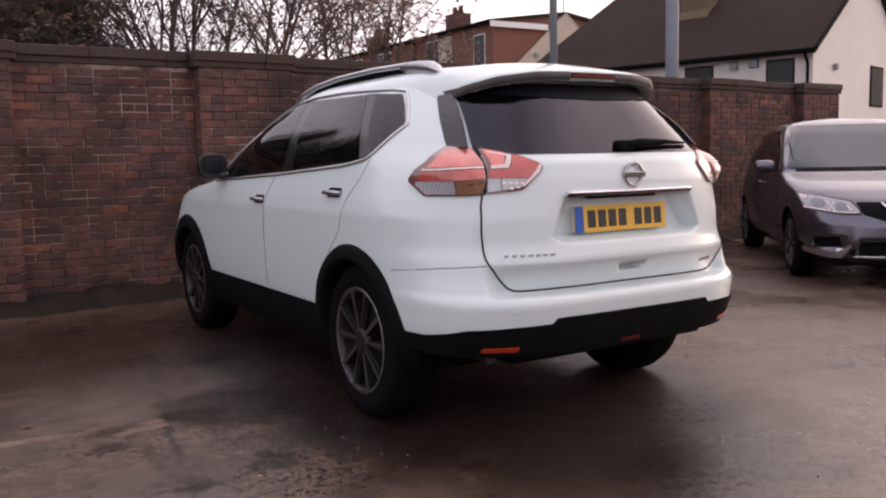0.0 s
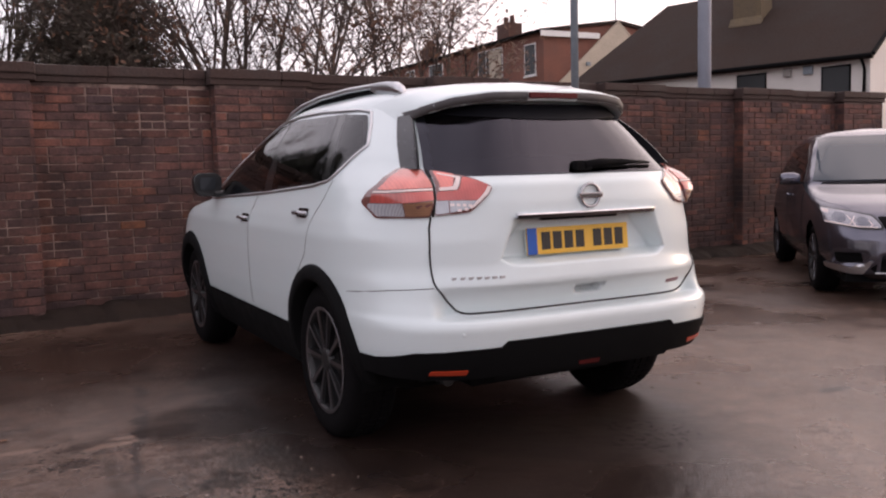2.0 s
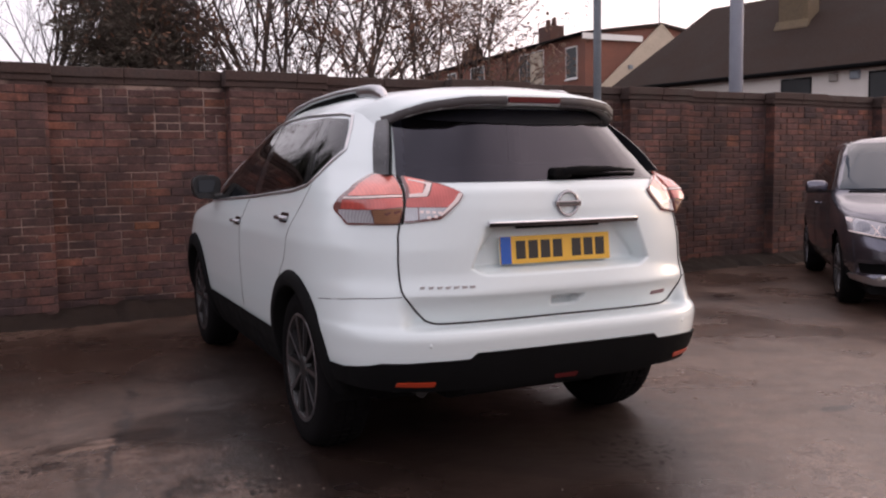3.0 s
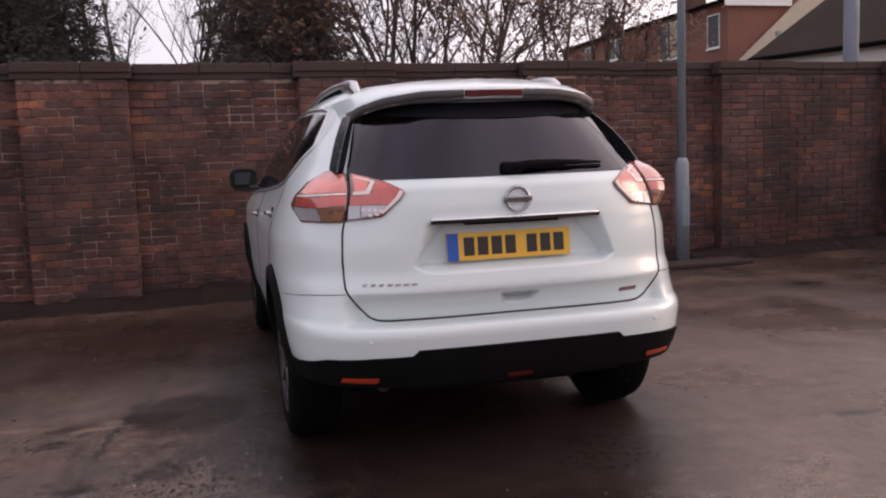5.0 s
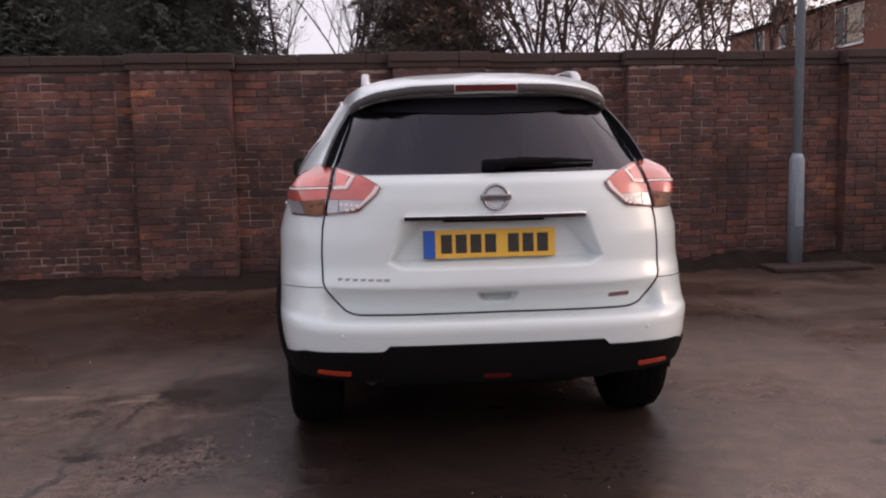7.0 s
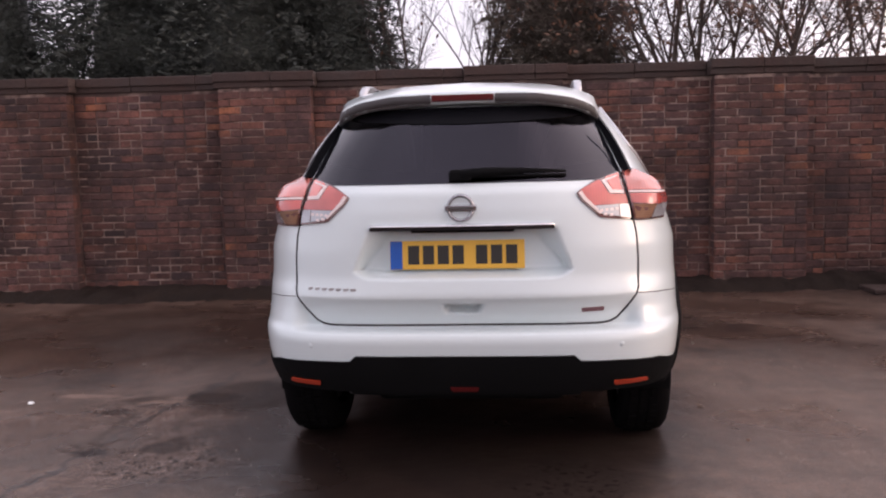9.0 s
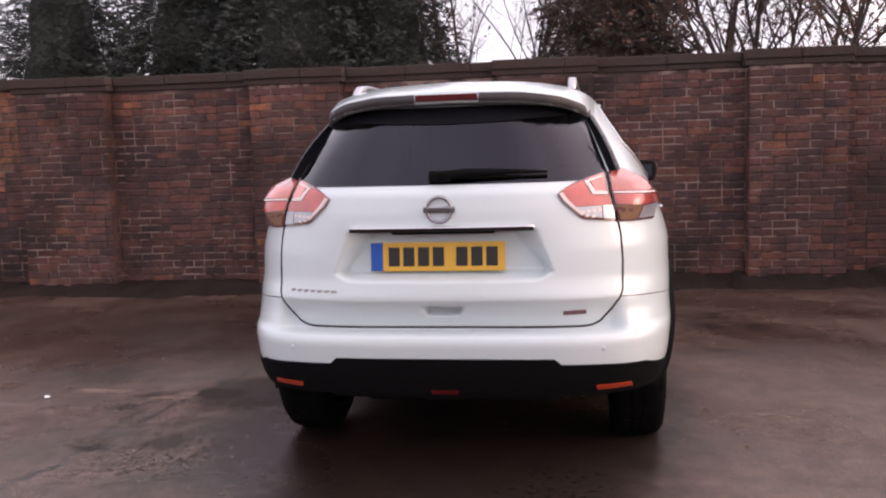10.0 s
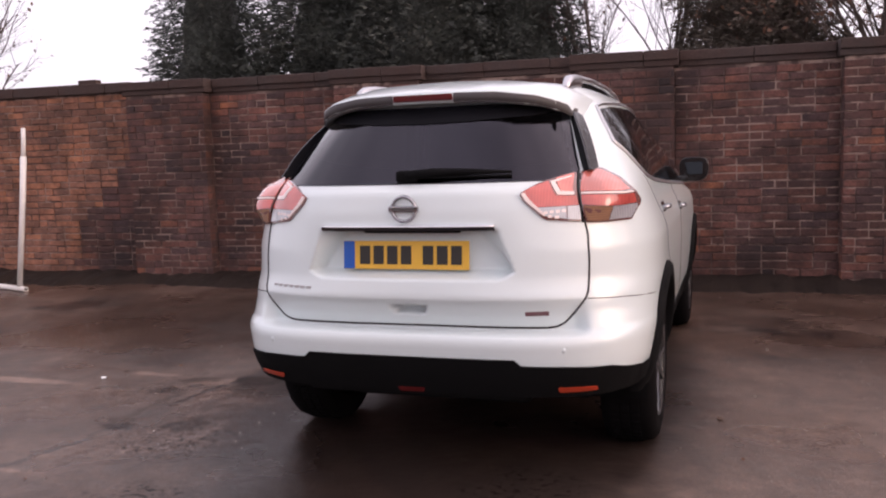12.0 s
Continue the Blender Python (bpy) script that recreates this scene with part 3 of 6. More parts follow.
# the stretch beside the end pier, of brighter brick
wall_w = part("wall_west", boxed(-16.0, -5.27, 0.008, 0.24, 0, 2.130), M_MORTAR)
wall_w.matrix_world = WALL_M
tagged(wall_w, "stretch of the brick wall in brighter orange brick", "wall", kind="structure")
# darker bricks below a slanting edge next to the pier, orange elsewhere
dark_part, bright_part = [], []
for u, z, length in brick_rows(-16.0, -5.27, 0.0, 7, TOP + 0.065):
    (dark_part if (u > -6.2 and z < 0.45 + (u + 6.2) * 1.15 + 0.1 * math.sin(z * 40)) else bright_part).append((u, 0.0, z, length))
joined_bricks("orange_bricks", bright_part, M_ORANGE, wall_w, "bright orange bricks of the west stretch")
joined_bricks("old_bricks", dark_part, M_BRICKS, wall_w, "darker bricks low beside the end pier")
rnd = random.Random(11)
u = -16.0
while u < -5.31:
    n = min(rnd.uniform(0.5, 0.75), -5.27 - u)
    b = boxed(u + 0.004, u + n - 0.004, -0.04, 0.28, 2.136, 2.250 + rnd.uniform(-0.005, 0.005), bevel=0.010)
    part("coping_stone", b, M_COPING, wall_w)
    u += n
part("loose_brick", boxed(-5.98, -5.74, 0.0, 0.10, 2.252, 2.300, bevel=0.006), M_COPING, wall_w)


def coping_run(u0, u1, v, seed):
    rnd = random.Random(seed)
    u = u0
    while u < u1 - 0.05:
        n = min(rnd.uniform(0.5, 0.7), u1 - u)
        if u1 - u - n < 0.2:
            n = u1 - u
        up = rnd.uniform(-0.005, 0.004)
        b = boxed(u + 0.001, u + n - 0.001, v - 0.012, 0.25, TOP + 0.002, TOP + 0.062 + up, bevel=0.008)
        box(b, u + 0.0012, u + n - 0.0012, v - 0.034, 0.28, TOP + 0.058 + up, TOP + 0.150 + up, bevel=0.010)
        part("coping_stone", b, M_COPING, wall)
        u += n


part("coping_bed", boxed(-5.24, 9.99, 0.03, 0.22, TOP + 0.004, TOP + 0.135), M_COPING, wall)
for k, (p0, p1) in enumerate(PIERS):
    coping_run(p0 - 0.04, p1 + 0.04, -PIER, 300 + k)
    if k + 1 < len(PIERS):
        coping_run(p1 + 0.042, PIERS[k + 1][0] - 0.042, 0.0, 400 + k)

# damp kerb of earth and grit along the foot of the wall
bm = bmesh.new()
prev = None
for k in range(650):
    u = -16 + 0.04 * k + 0.004
    w = 0.34 + 0.16 * noise.noise(Vector((u * 0.9, 3, 0))) + 0.13 * noise.noise(Vector((u * 4, 9, 0))) + 0.10 * noise.noise(Vector((u * 11, 2, 0)))
    h = 0.085 + 0.035 * noise.noise(Vector((u * 1.3, 5, 0))) + 0.03 * noise.noise(Vector((u * 6.1, 15, 0))) + 0.02 * noise.noise(Vector((u * 15, 7, 0)))
    row = [bm.verts.new((u, -PIER - w, -0.01)), bm.verts.new((u, -PIER - w * 0.6, h * 0.6)), bm.verts.new((u, -PIER - 0.05, h)), bm.verts.new((u, 0.03, h + 0.02))]
    if prev:
        for a in range(3):
            bm.faces.new((prev[a], row[a], row[a + 1], prev[a + 1])).smooth = True
    prev = row
M_EARTH = material("damp_dark_earth", (0.019, 0.0125, 0.0098), 0.9, Specular_IOR_Level=0.2, vary=0.6, scale=4, fine=60, bump=0.8, bump_scale=50)
verge = part("verge", bm, M_EARTH)
verge.matrix_world = WALL_M
tagged(verge, "strip of damp dark earth along the wall foot", "verge", kind="structure")


# ---- shells of the cars ----
class Shell:
    """A car body as a stack of level outlines: half width, tail and nose for every height."""

    def __init__(self, W, R, F, rear_len=0.98, front_len=1.0, p=((0.2, 3.0), (1.7, 3.0)), dent=None, fdent=None):
        self.W, self.R, self.F = smooth_table(W), smooth_table(R, 11), smooth_table(F)
        self.fl, self.dent, self.fdent = front_len, dent, fdent
        self.rlz = smooth_table(rear_len) if isinstance(rear_len, list) else (lambda z: rear_len)
        self.pe = smooth_table(p)
        self.flz = smooth_table(front_len) if isinstance(front_len, list) else (lambda z: front_len)

    def ends(self, z):
        r, f = self.R(z), self.F(z)
        n = max(f - r, 0.02)
        fl = self.flz(z)
        rl = self.rlz(z)
        k = min(1.0, n * 0.9 / (rl + fl))
        return r, f, r + rl * k, f - fl * k

    def rear(self, x, z):
        w = max(self.W(z), 0.01)
        r, f, yc, yf = self.ends(z)
        X = min(abs(x) / w, 0.9999)
        y = yc - (yc - r) * (1 - X ** self.pe(z)) ** (1 / self.pe(z))
        return Vector((x, y + (self.dent(x, z) if self.dent else 0.0), z))

    def front(self, x, z):
        w = max(self.W(z), 0.01)
        r, f, yc, yf = self.ends(z)
        X = min(abs(x) / w, 0.9999)
        y = yf + (f - yf) * (1 - X ** self.pe(z)) ** (1 / self.pe(z))
        return Vector((x, y - (self.fdent(x, z) if self.fdent else 0.0), z))

    def side(self, s):
        def at(y, z):
            w = self.W(z)
            r, f, yc, yf = self.ends(z)
            if y < yc:
                t = min((yc - y) / (yc - r), 0.9999)
                x = w * (1 - t ** self.pe(z)) ** (1 / self.pe(z))
            elif y > yf:
                t = min((y - yf) / (f - yf), 0.9999)
                x = w * (1 - t ** self.pe(z)) ** (1 / self.pe(z))
            else:
                x = w
            return Vector((s * x, y, z))
        return at

    def outline(self, z, nr, ns, nf):
        w = max(self.W(z), 0.01)
        r, f, yc, yf = self.ends(z)

        def resample(pts, n):
            d = np.r_[0, np.cumsum(np.hypot(*np.diff(pts, axis=0).T))]
            s = np.linspace(0, d[-1], n + 1)
            return np.stack([np.interp(s, d, pts[:, 0]), np.interp(s, d, pts[:, 1])], 1)
        th = np.linspace(0, math.pi / 2, 260)
        x = w * np.sin(th) ** (2 / self.pe(z))
        tail = resample(np.stack([x, yc - (yc - r) * np.cos(th) ** (2 / self.pe(z))], 1), nr)
        nose = resample(np.stack([x, yf + (f - yf) * np.cos(th) ** (2 / self.pe(z))], 1)[::-1], nf)
        mid = np.stack([np.full(ns + 1, w), np.linspace(yc, yf, ns + 1)], 1)
        pts = np.concatenate([tail, mid[1:-1], nose])
        out = []
        for k, (px, py) in enumerate(pts):
            if k <= nr and self.dent:
                py += self.dent(px, z)
            if k >= len(pts) - nf - 1 and self.fdent:
                py -= self.fdent(px, z)
            out.append((px, py))
        return out

    def mesh(self, levels, nr=60, ns=40, nf=20, keep=None, cap=False):
        bm = bmesh.new()
        rows = []
        for z in levels:
            half = self.outline(z, nr, ns, nf)
            ring = [bm.verts.new((x, y, z)) for x, y in half]
            ring += [bm.verts.new((-x, y, z)) for x, y in half[-2:0:-1]]
            rows.append(ring)
        n = len(rows[0])
        for a, b in zip(rows, rows[1:]):
            for j in range(n):
                quad = (a[j], a[(j + 1) % n], b[(j + 1) % n], b[j])
                c = sum((v.co for v in quad), Vector()) / 4
                if keep is None or keep(c):
                    bm.faces.new(quad).smooth = True
        if cap:
            bm.faces.new(rows[-1])
        loose = [v for v in bm.verts if not v.link_faces]
        bmesh.ops.delete(bm, geom=loose, context='VERTS')
        return bm


def inside(x, y, poly):
    hit = False
    for (x0, y0), (x1, y1) in zip(poly, poly[1:] + poly[:1]):
        if (y0 > y) != (y1 > y) and x < (x1 - x0) * (y - y0) / (y1 - y0) + x0:
            hit = not hit
    return hit


def shrink(poly, d):
    """The polygon drawn in towards its middle by about d."""
    cx, cy = sum(p[0] for p in poly) / len(poly), sum(p[1] for p in poly) / len(poly)
    out = []
    for x, y in poly:
        n = math.hypot(x - cx, y - cy)
        out.append((x + (cx - x) / n * d, y + (cy - y) / n * d))
    return out


def rounded(poly, r=0.02, n=4):
    """The polygon with its corners rounded."""
    out = []
    for k in range(len(poly)):
        p, a, b = Vector(poly[k]), Vector(poly[k - 1]), Vector(poly[(k + 1) % len(poly)])
        d = min(r, (a - p).length * 0.45, (b - p).length * 0.45)
        s, e = p + (a - p).normalized() * d, p + (b - p).normalized() * d
        for j in range(n + 1):
            t = j / n
            out.append(tuple((1 - t) ** 2 * s + 2 * t * (1 - t) * p + t * t * e))
    return out


def patch(name, poly, at, mat, parent, off=0.004, depth=0.012, cell=0.05, label="", centre=Vector((0, 2.3, 0.8)), dome=0.0):
    """A panel that follows the surface at(u, v) inside a polygon of (u, v), standing off it, with edges drawn in."""
    bm = bmesh.new()
    bm.faces.new([bm.verts.new((u, v, 0)) for u, v in poly])
    us, vs = [p[0] for p in poly], [p[1] for p in poly]
    for lo, hi, axis in ((min(us), max(us), 0), (min(vs), max(vs), 1)):
        n = int((hi - lo) / cell)
        for k in range(1, n + 1):
            c = [0.0, 0.0, 0.0]
            no = [0.0, 0.0, 0.0]
            c[axis], no[axis] = lo + (hi - lo) * k / (n + 1), 1.0
            bmesh.ops.bisect_plane(bm, geom=bm.verts[:] + bm.edges[:] + bm.faces[:], plane_co=c, plane_no=no)
    rim = [e for e in bm.edges if len(e.link_faces) == 1]
    ext = bmesh.ops.extrude_edge_only(bm, edges=rim)["geom"]
    low = {v for v in ext if isinstance(v, bmesh.types.BMVert)}
    rimv = {v for e in rim for v in e.verts}
    eps = 0.002
    new_co = {}
    for v in bm.verts:
        u, w = v.co.x, v.co.y
        p = at(u, w)
        n = (at(u + eps, w) - at(u - eps, w)).cross(at(u, w + eps) - at(u, w - eps))
        n.normalize()
        if n.dot(p - centre) < 0:
            n = -n
        new_co[v] = p + n * (off - depth if v in low else off + (0 if v in rimv else dome))
    for v, co in new_co.items():
        v.co = co
    bmesh.ops.recalc_face_normals(bm, faces=bm.faces[:])
    for f in bm.faces:
        f.smooth = not any(v in low for v in f.verts)
    for e in rim:
        if e.is_valid:
            e.smooth = False
    return part(name, bm, mat, parent, label)


def seam(name, path, at, parent, r=0.0035, mat=None, off=0.0, step=0.02, centre=Vector((0, 2.3, 0.8))):
    """A thin line that follows the surface through the (u, v) of path."""
    pts = []
    for (u0, v0), (u1, v1) in zip(path, path[1:]):
        n = max(1, int(math.hypot(u1 - u0, v1 - v0) / step))
        pts += [(u0 + (u1 - u0) * k / n, v0 + (v1 - v0) * k / n) for k in range(n)]
    pts.append(path[-1])
    co = []
    for u, v in pts:
        p = at(u, v)
        n = (p - centre).normalized()
        co.append(p + n * off)
    return part(name, tube(bmesh.new(), co, r, 6), mat or M_SEAM, parent)


def mirrored(poly, s):
    return [(s * x, z) for x, z in poly]


def build_wheel(parent, x, y, radius, width, s, rim_r, spokes=5):
    """A tyre and an alloy rim at the hub (x, y, radius); s is the side that its face shows to."""
    hub = Matrix.Translation((x, y, radius)) @ Matrix.Rotation(radians(90 * s), 4, 'Y')
    w = new("wheel")
    w.parent = parent
    h = width
    prof = [(rim_r + 0.004, -0.005), (rim_r + 0.03, 0.004), (radius - 0.07, 0.010), (radius - 0.03, 0.002), (radius - 0.008, -0.016), (radius, -0.045),
            (radius, -h + 0.045), (radius - 0.008, -h + 0.016), (radius - 0.04, -h), (rim_r, -h + 0.01)]
    part("tyre", lathe(bmesh.new(), prof, hub, 56), M_RUBBER, w)
    bm = bmesh.new()
    for k in range(56):
        a = 2 * math.pi * (k + 0.5) / 56
        for dz in (-0.075, -0.118, -0.160):
            m = hub @ Matrix.Rotation(a, 4, 'Z') @ Matrix.Translation((radius + 0.001, 0, dz))
            box(bm, -0.006, 0.005, -0.014, 0.014, -0.016, 0.016, m)
    part("tread", bm, M_RUBBER, w)
    part("rim", lathe(bmesh.new(), [(rim_r + 0.006, 0.0), (rim_r - 0.002, 0.004), (rim_r - 0.014, -0.004), (rim_r - 0.02, -0.03), (rim_r - 0.03, -h + 0.03), (0.05, -h + 0.03)], hub, 56), M_RIMDARK, w)
    part("rim_lip", lathe(bmesh.new(), [(rim_r + 0.0065, 0.001), (rim_r - 0.0015, 0.0055), (rim_r - 0.009, 0.001)], hub, 56), M_RIM, w)
    bm = bmesh.new()
    lathe(bm, [(rim_r - 0.05, -0.10), (0.06, -0.095)], hub, 40)
    part("brake_disc", bm, M_RIMDARK, w)
    for k in range(spokes):
        for d in (-1, 1):
            a = 2 * math.pi * k / spokes
            m = hub @ Matrix.Rotation(a, 4, 'Z')
            pts = [(0.045, d * 0.004), (rim_r - 0.012, d * 0.052), (rim_r - 0.012, d * 0.100), (0.045, d * 0.030)]
            if d < 0:
                pts = pts[::-1]
            part("spoke", prism(bmesh.new(), pts, 0.022, m @ Matrix.Translation((0, 0, -0.034))), M_RIMDARK, w)
            face = [(0.055, d * 0.006), (rim_r - 0.008, d * 0.058), (rim_r - 0.008, d * 0.079), (0.055, d * 0.018)]
            if d < 0:
                face = face[::-1]
            part("spoke_face", prism(bmesh.new(), face, 0.004, m @ Matrix.Rotation(radians(7 * d), 4, 'X') @ Matrix.Translation((0, 0, -0.0105))), M_RIM, w)
    part("hub_cap", lathe(bmesh.new(), [(0.062, -0.03), (0.058, -0.008), (0.03, -0.004), (0.001, -0.003)], hub, 24), M_RIMDARK, w)
    return w


# ---- white sport utility car ----
def sstep(a, b, v):
    t = max(0.0, min(1.0, (v - a) / (b - a)))
    return t * t * (3 - 2 * t)


def suv_dent(x, z):
    ax = abs(x)
    d = 0.0
    if 0.80 < z < 1.06 and ax < 0.50:
        if z > 0.872:
            edge = 0.348 + (1.035 - z) / 0.163 * 0.056
        else:
            edge = 0.340 + max(0.0, z - 0.828) / 0.044 * 0.064
        d += 0.088 * min(1.0, max(0.0, (edge + 0.012 - ax) / (0.024 + 0.068 * sstep(0.872, 1.035, z)))) * sstep(0.838, 0.876, z) * (1 - sstep(1.022, 1.036, z))
    if 0.69 < z < 0.75 and ax < 0.10:
        d += 0.060 * sstep(0.0, 0.010, 0.080 - ax - (0.745 - z) * 0.45) * sstep(0.698, 0.722, z) * (1 - sstep(0.742, 0.745, z))
    # soft crease across the foot of the tailgate, and the step to the bumper below it
    if 0.60 < z < 0.768:
        d += 0.066 * (0.768 - z) / 0.115 * sstep(0.632, 0.648, z) * (1 - sstep(0.62, 0.70, ax))
    return d


SUV_W = [(0.22, 0.78), (0.30, 0.83), (0.40, 0.87), (0.50, 0.888), (0.60, 0.898), (0.80, 0.905), (0.95, 0.903), (1.02, 0.885), (1.10, 0.856), (1.20, 0.820), (1.30, 0.777), (1.40, 0.718),
         (1.50, 0.650), (1.56, 0.606), (1.60, 0.552), (1.625, 0.47), (1.64, 0.36), (1.65, 0.2), (1.656, 0.03)]
SUV_R = [(0.22, 0.34), (0.30, 0.23), (0.38, 0.16), (0.45, 0.125), (0.52, 0.10), (0.60, 0.085), (0.63, 0.09), (0.65, 0.112), (0.70, 0.110), (0.75, 0.102), (0.78, 0.100), (0.85, 0.110), (1.0, 0.118), (1.10, 0.123),
         (1.17, 0.132), (1.20, 0.16), (1.30, 0.245), (1.40, 0.33), (1.50, 0.42), (1.55, 0.48), (1.60, 0.60), (1.625, 0.78), (1.64, 1.0), (1.65, 1.25), (1.656, 1.5)]
SUV_F = [(0.22, 4.40), (0.35, 4.58), (0.50, 4.63), (0.70, 4.63), (0.85, 4.55), (0.95, 4.44), (1.0, 4.28), (1.04, 3.98), (1.08, 3.60), (1.20, 3.34), (1.40, 2.92), (1.52, 2.62), (1.58, 2.42), (1.61, 2.22), (1.64, 1.95), (1.656, 1.6)]
SUV_P = [(0.20, 3.8), (0.45, 4.3), (0.62, 4.1), (0.72, 3.5), (0.82, 3.12), (1.0, 3.08), (1.10, 3.1), (1.22, 3.05), (1.50, 3.0), (1.66, 3.3)]
SUV_RL = [(0.20, 0.98), (1.12, 0.98), (1.26, 1.22), (1.66, 1.28)]
SUV_FL = [(0.20, 1.0), (0.95, 1.0), (1.10, 0.70), (1.66, 0.60)]
suv_shell = Shell(SUV_W, SUV_R, SUV_F, SUV_RL, SUV_FL, SUV_P, suv_dent)
HUB_R, HUB_F, WHEEL_R = 1.005, 3.71, 0.362
REAR_GLASS = [(-0.634, 1.203), (0.634, 1.203), (0.526, 1.505), (-0.526, 1.505)]
SIDE_FRONT = rounded([(3.10, 1.090), (1.97, 1.137), (2.07, 1.525), (2.28, 1.495), (2.66, 1.37)], 0.03)
SIDE_REAR = rounded([(1.83, 1.143), (1.05, 1.190), (1.31, 1.515), (2.00, 1.527)], 0.025)
SIDE_QUARTER = rounded([(0.992, 1.204), (0.822, 1.350), (0.900, 1.428), (0.985, 1.494), (1.225, 1.512)], 0.02)


def suv_keep(c):
    s = 1 if c.x > 0 else -1
    for hy in (HUB_R, HUB_F):
        if abs(c.x) > 0.55 and math.hypot(c.y - hy, c.z - WHEEL_R) < 0.395:
            return False
    if c.y < 0.9 and inside(c.x, c.z, suv_holes[0]):
        return False
    if abs(c.x) > 0.4 and c.y > 0.85:
        for hole in suv_holes[1:]:
            if inside(c.y, c.z, hole):
                return False
    if c.y > 2.4 and 1.12 < c.z < 1.50 and abs(c.x) < suv_shell.W(c.z) * 0.80:
        return False
    return True


suv_holes = [shrink(p, 0.025) for p in (REAR_GLASS, SIDE_FRONT, SIDE_REAR, SIDE_QUARTER)]
suv = thing("car", "white sport utility car with tinted glass parked by the wall", "car")
levels = list(np.arange(0.44, 0.63, 0.0098)) + list(np.arange(0.63, 0.77, 0.004)) + list(np.arange(0.77, 1.06, 0.006)) + list(np.arange(1.06, 1.56, 0.0098)) + [1.565, 1.575, 1.585, 1.595, 1.605, 1.615, 1.622, 1.629, 1.635, 1.64, 1.645, 1.65, 1.6535, 1.656]
body = part("body", suv_shell.mesh(levels, 170, 90, 26, suv_keep, True), M_PAINT, suv, "pearl white painted bodywork")


def lower_keep(c):
    if c.y < HUB_R and c.z < 0.40 - 0.02 * (abs(c.x) < 0.45):
        return False
    return not any(abs(c.x) > 0.55 and math.hypot(c.y - hy, c.z - WHEEL_R) < 0.395 for hy in (HUB_R, HUB_F))


low_shell = Shell([(z, w + 0.007) for z, w in SUV_W], [(z, r - 0.007) for z, r in SUV_R], [(z, f + 0.006) for z, f in SUV_F], SUV_RL, SUV_FL, SUV_P)
part("lower_cladding", low_shell.mesh(list(np.arange(0.24, 0.481, 0.02)), 40, 70, 20, lower_keep), M_PLASTIC, suv, "black plastic lower cladding")
bm = boxed(-0.70, 0.70, 1.30, 4.2, 0.205, 0.36, bevel=0.02)
box(bm, -0.60, 0.60, 0.75, 1.31, 0.23, 0.36, bevel=0.02)
part("underbody", bm, M_PLASTIC, suv)
bm = boxed(-0.66, 0.66, 0.40, 0.80, 0.345, 0.41, bevel=0.02)
part("undertray", bm, M_PLASTIC, suv)
for hy in (HUB_R, HUB_F):
    for s in (-1, 1):
        bm = bmesh.new()
        m = Matrix.Translation((s * 0.58, hy, WHEEL_R)) @ Matrix.Rotation(radians(90 * s), 4, 'Y')
        prof = [(0.05, 0.0), (0.415, 0.0), (0.415, 0.275)]
        rows = []
        for k in range(33):
            a = radians(-100 + 200 * k / 32)
            rows.append([bm.verts.new(Matrix.Translation((s * 0.58, hy, WHEEL_R)) @ Vector((s * h, r * math.sin(a), r * math.cos(a)))) for r, h in prof])
        for a, b in zip(rows, rows[1:]):
            for j in range(2):
                bm.faces.new((a[j], a[j + 1], b[j + 1], b[j])).smooth = True
        part("wheel_arch_liner", bm, M_PLASTIC, suv)
        # black moulding round the arch
        bm = bmesh.new()
        at = suv_shell.side(s)
        rows = []
        grow = 0.0 if hy == HUB_R else 0.020
        a0, a1 = (-94, 106) if hy == HUB_R else (-102, 94)
        for k in range(49):
            a = radians(a0 + (a1 - a0) * k / 48)
            row = []
            for r, o in ((0.378, -0.05), (0.378, 0.018), (0.392, 0.024), (0.440 + grow, 0.020), (0.452 + grow, 0.004), (0.452 + grow, -0.02)):
                y, z = hy + r * math.sin(a), WHEEL_R + r * math.cos(a)
                p = at(y, max(z, 0.24))
                row.append(bm.verts.new((p.x + s * o, y, z)))
            rows.append(row)
        for a, b in zip(rows, rows[1:]):
            for j in range(5):
                bm.faces.new((a[j], a[j + 1], b[j + 1], b[j])).smooth = True
        bmesh.ops.recalc_face_normals(bm, faces=bm.faces[:])
        part("arch_moulding", bm, M_PLASTIC, suv)
        build_wheel(suv, s * 0.872, hy, WHEEL_R, 0.225, s, 0.243)

# cabin behind the glass
bm = boxed(-0.74, 0.74, 0.45, 3.3, 0.62, 0.95, bevel=0.02)
part("cabin_floor", bm, M_INTERIOR, suv)
for sx, sy in ((-0.37, 2.15), (0.37, 2.15), (-0.45, 1.25), (0.0, 1.25), (0.45, 1.25)):
    bm = boxed(sx - 0.21, sx + 0.21, sy, sy + 0.14, 0.9, 1.26, bevel=0.04)
    box(bm, sx - 0.12, sx + 0.12, sy + 0.01, sy + 0.10, 1.27, 1.42, bevel=0.03)
    part("seat_back", bm, M_INTERIOR, suv)

def lamp_bulge(side):
    """The rear corner with the shoulder that the outer tail lamp forms on it."""
    def at(u, v):
        b = 0.034 * sstep(0.63, 0.73, abs(u)) * (1 - sstep(1.19, 1.26, v)) * sstep(1.04, 1.15, v)
        back = 0.050 * sstep(0.62, 0.70, abs(u)) * (1 - sstep(0.72, 0.79, abs(u))) * (1 - sstep(1.17, 1.245, v)) * sstep(1.03, 1.12, v)
        return suv_shell.rear(u, v) + Vector((side * b, -0.3 * b - back, 0))
    return at


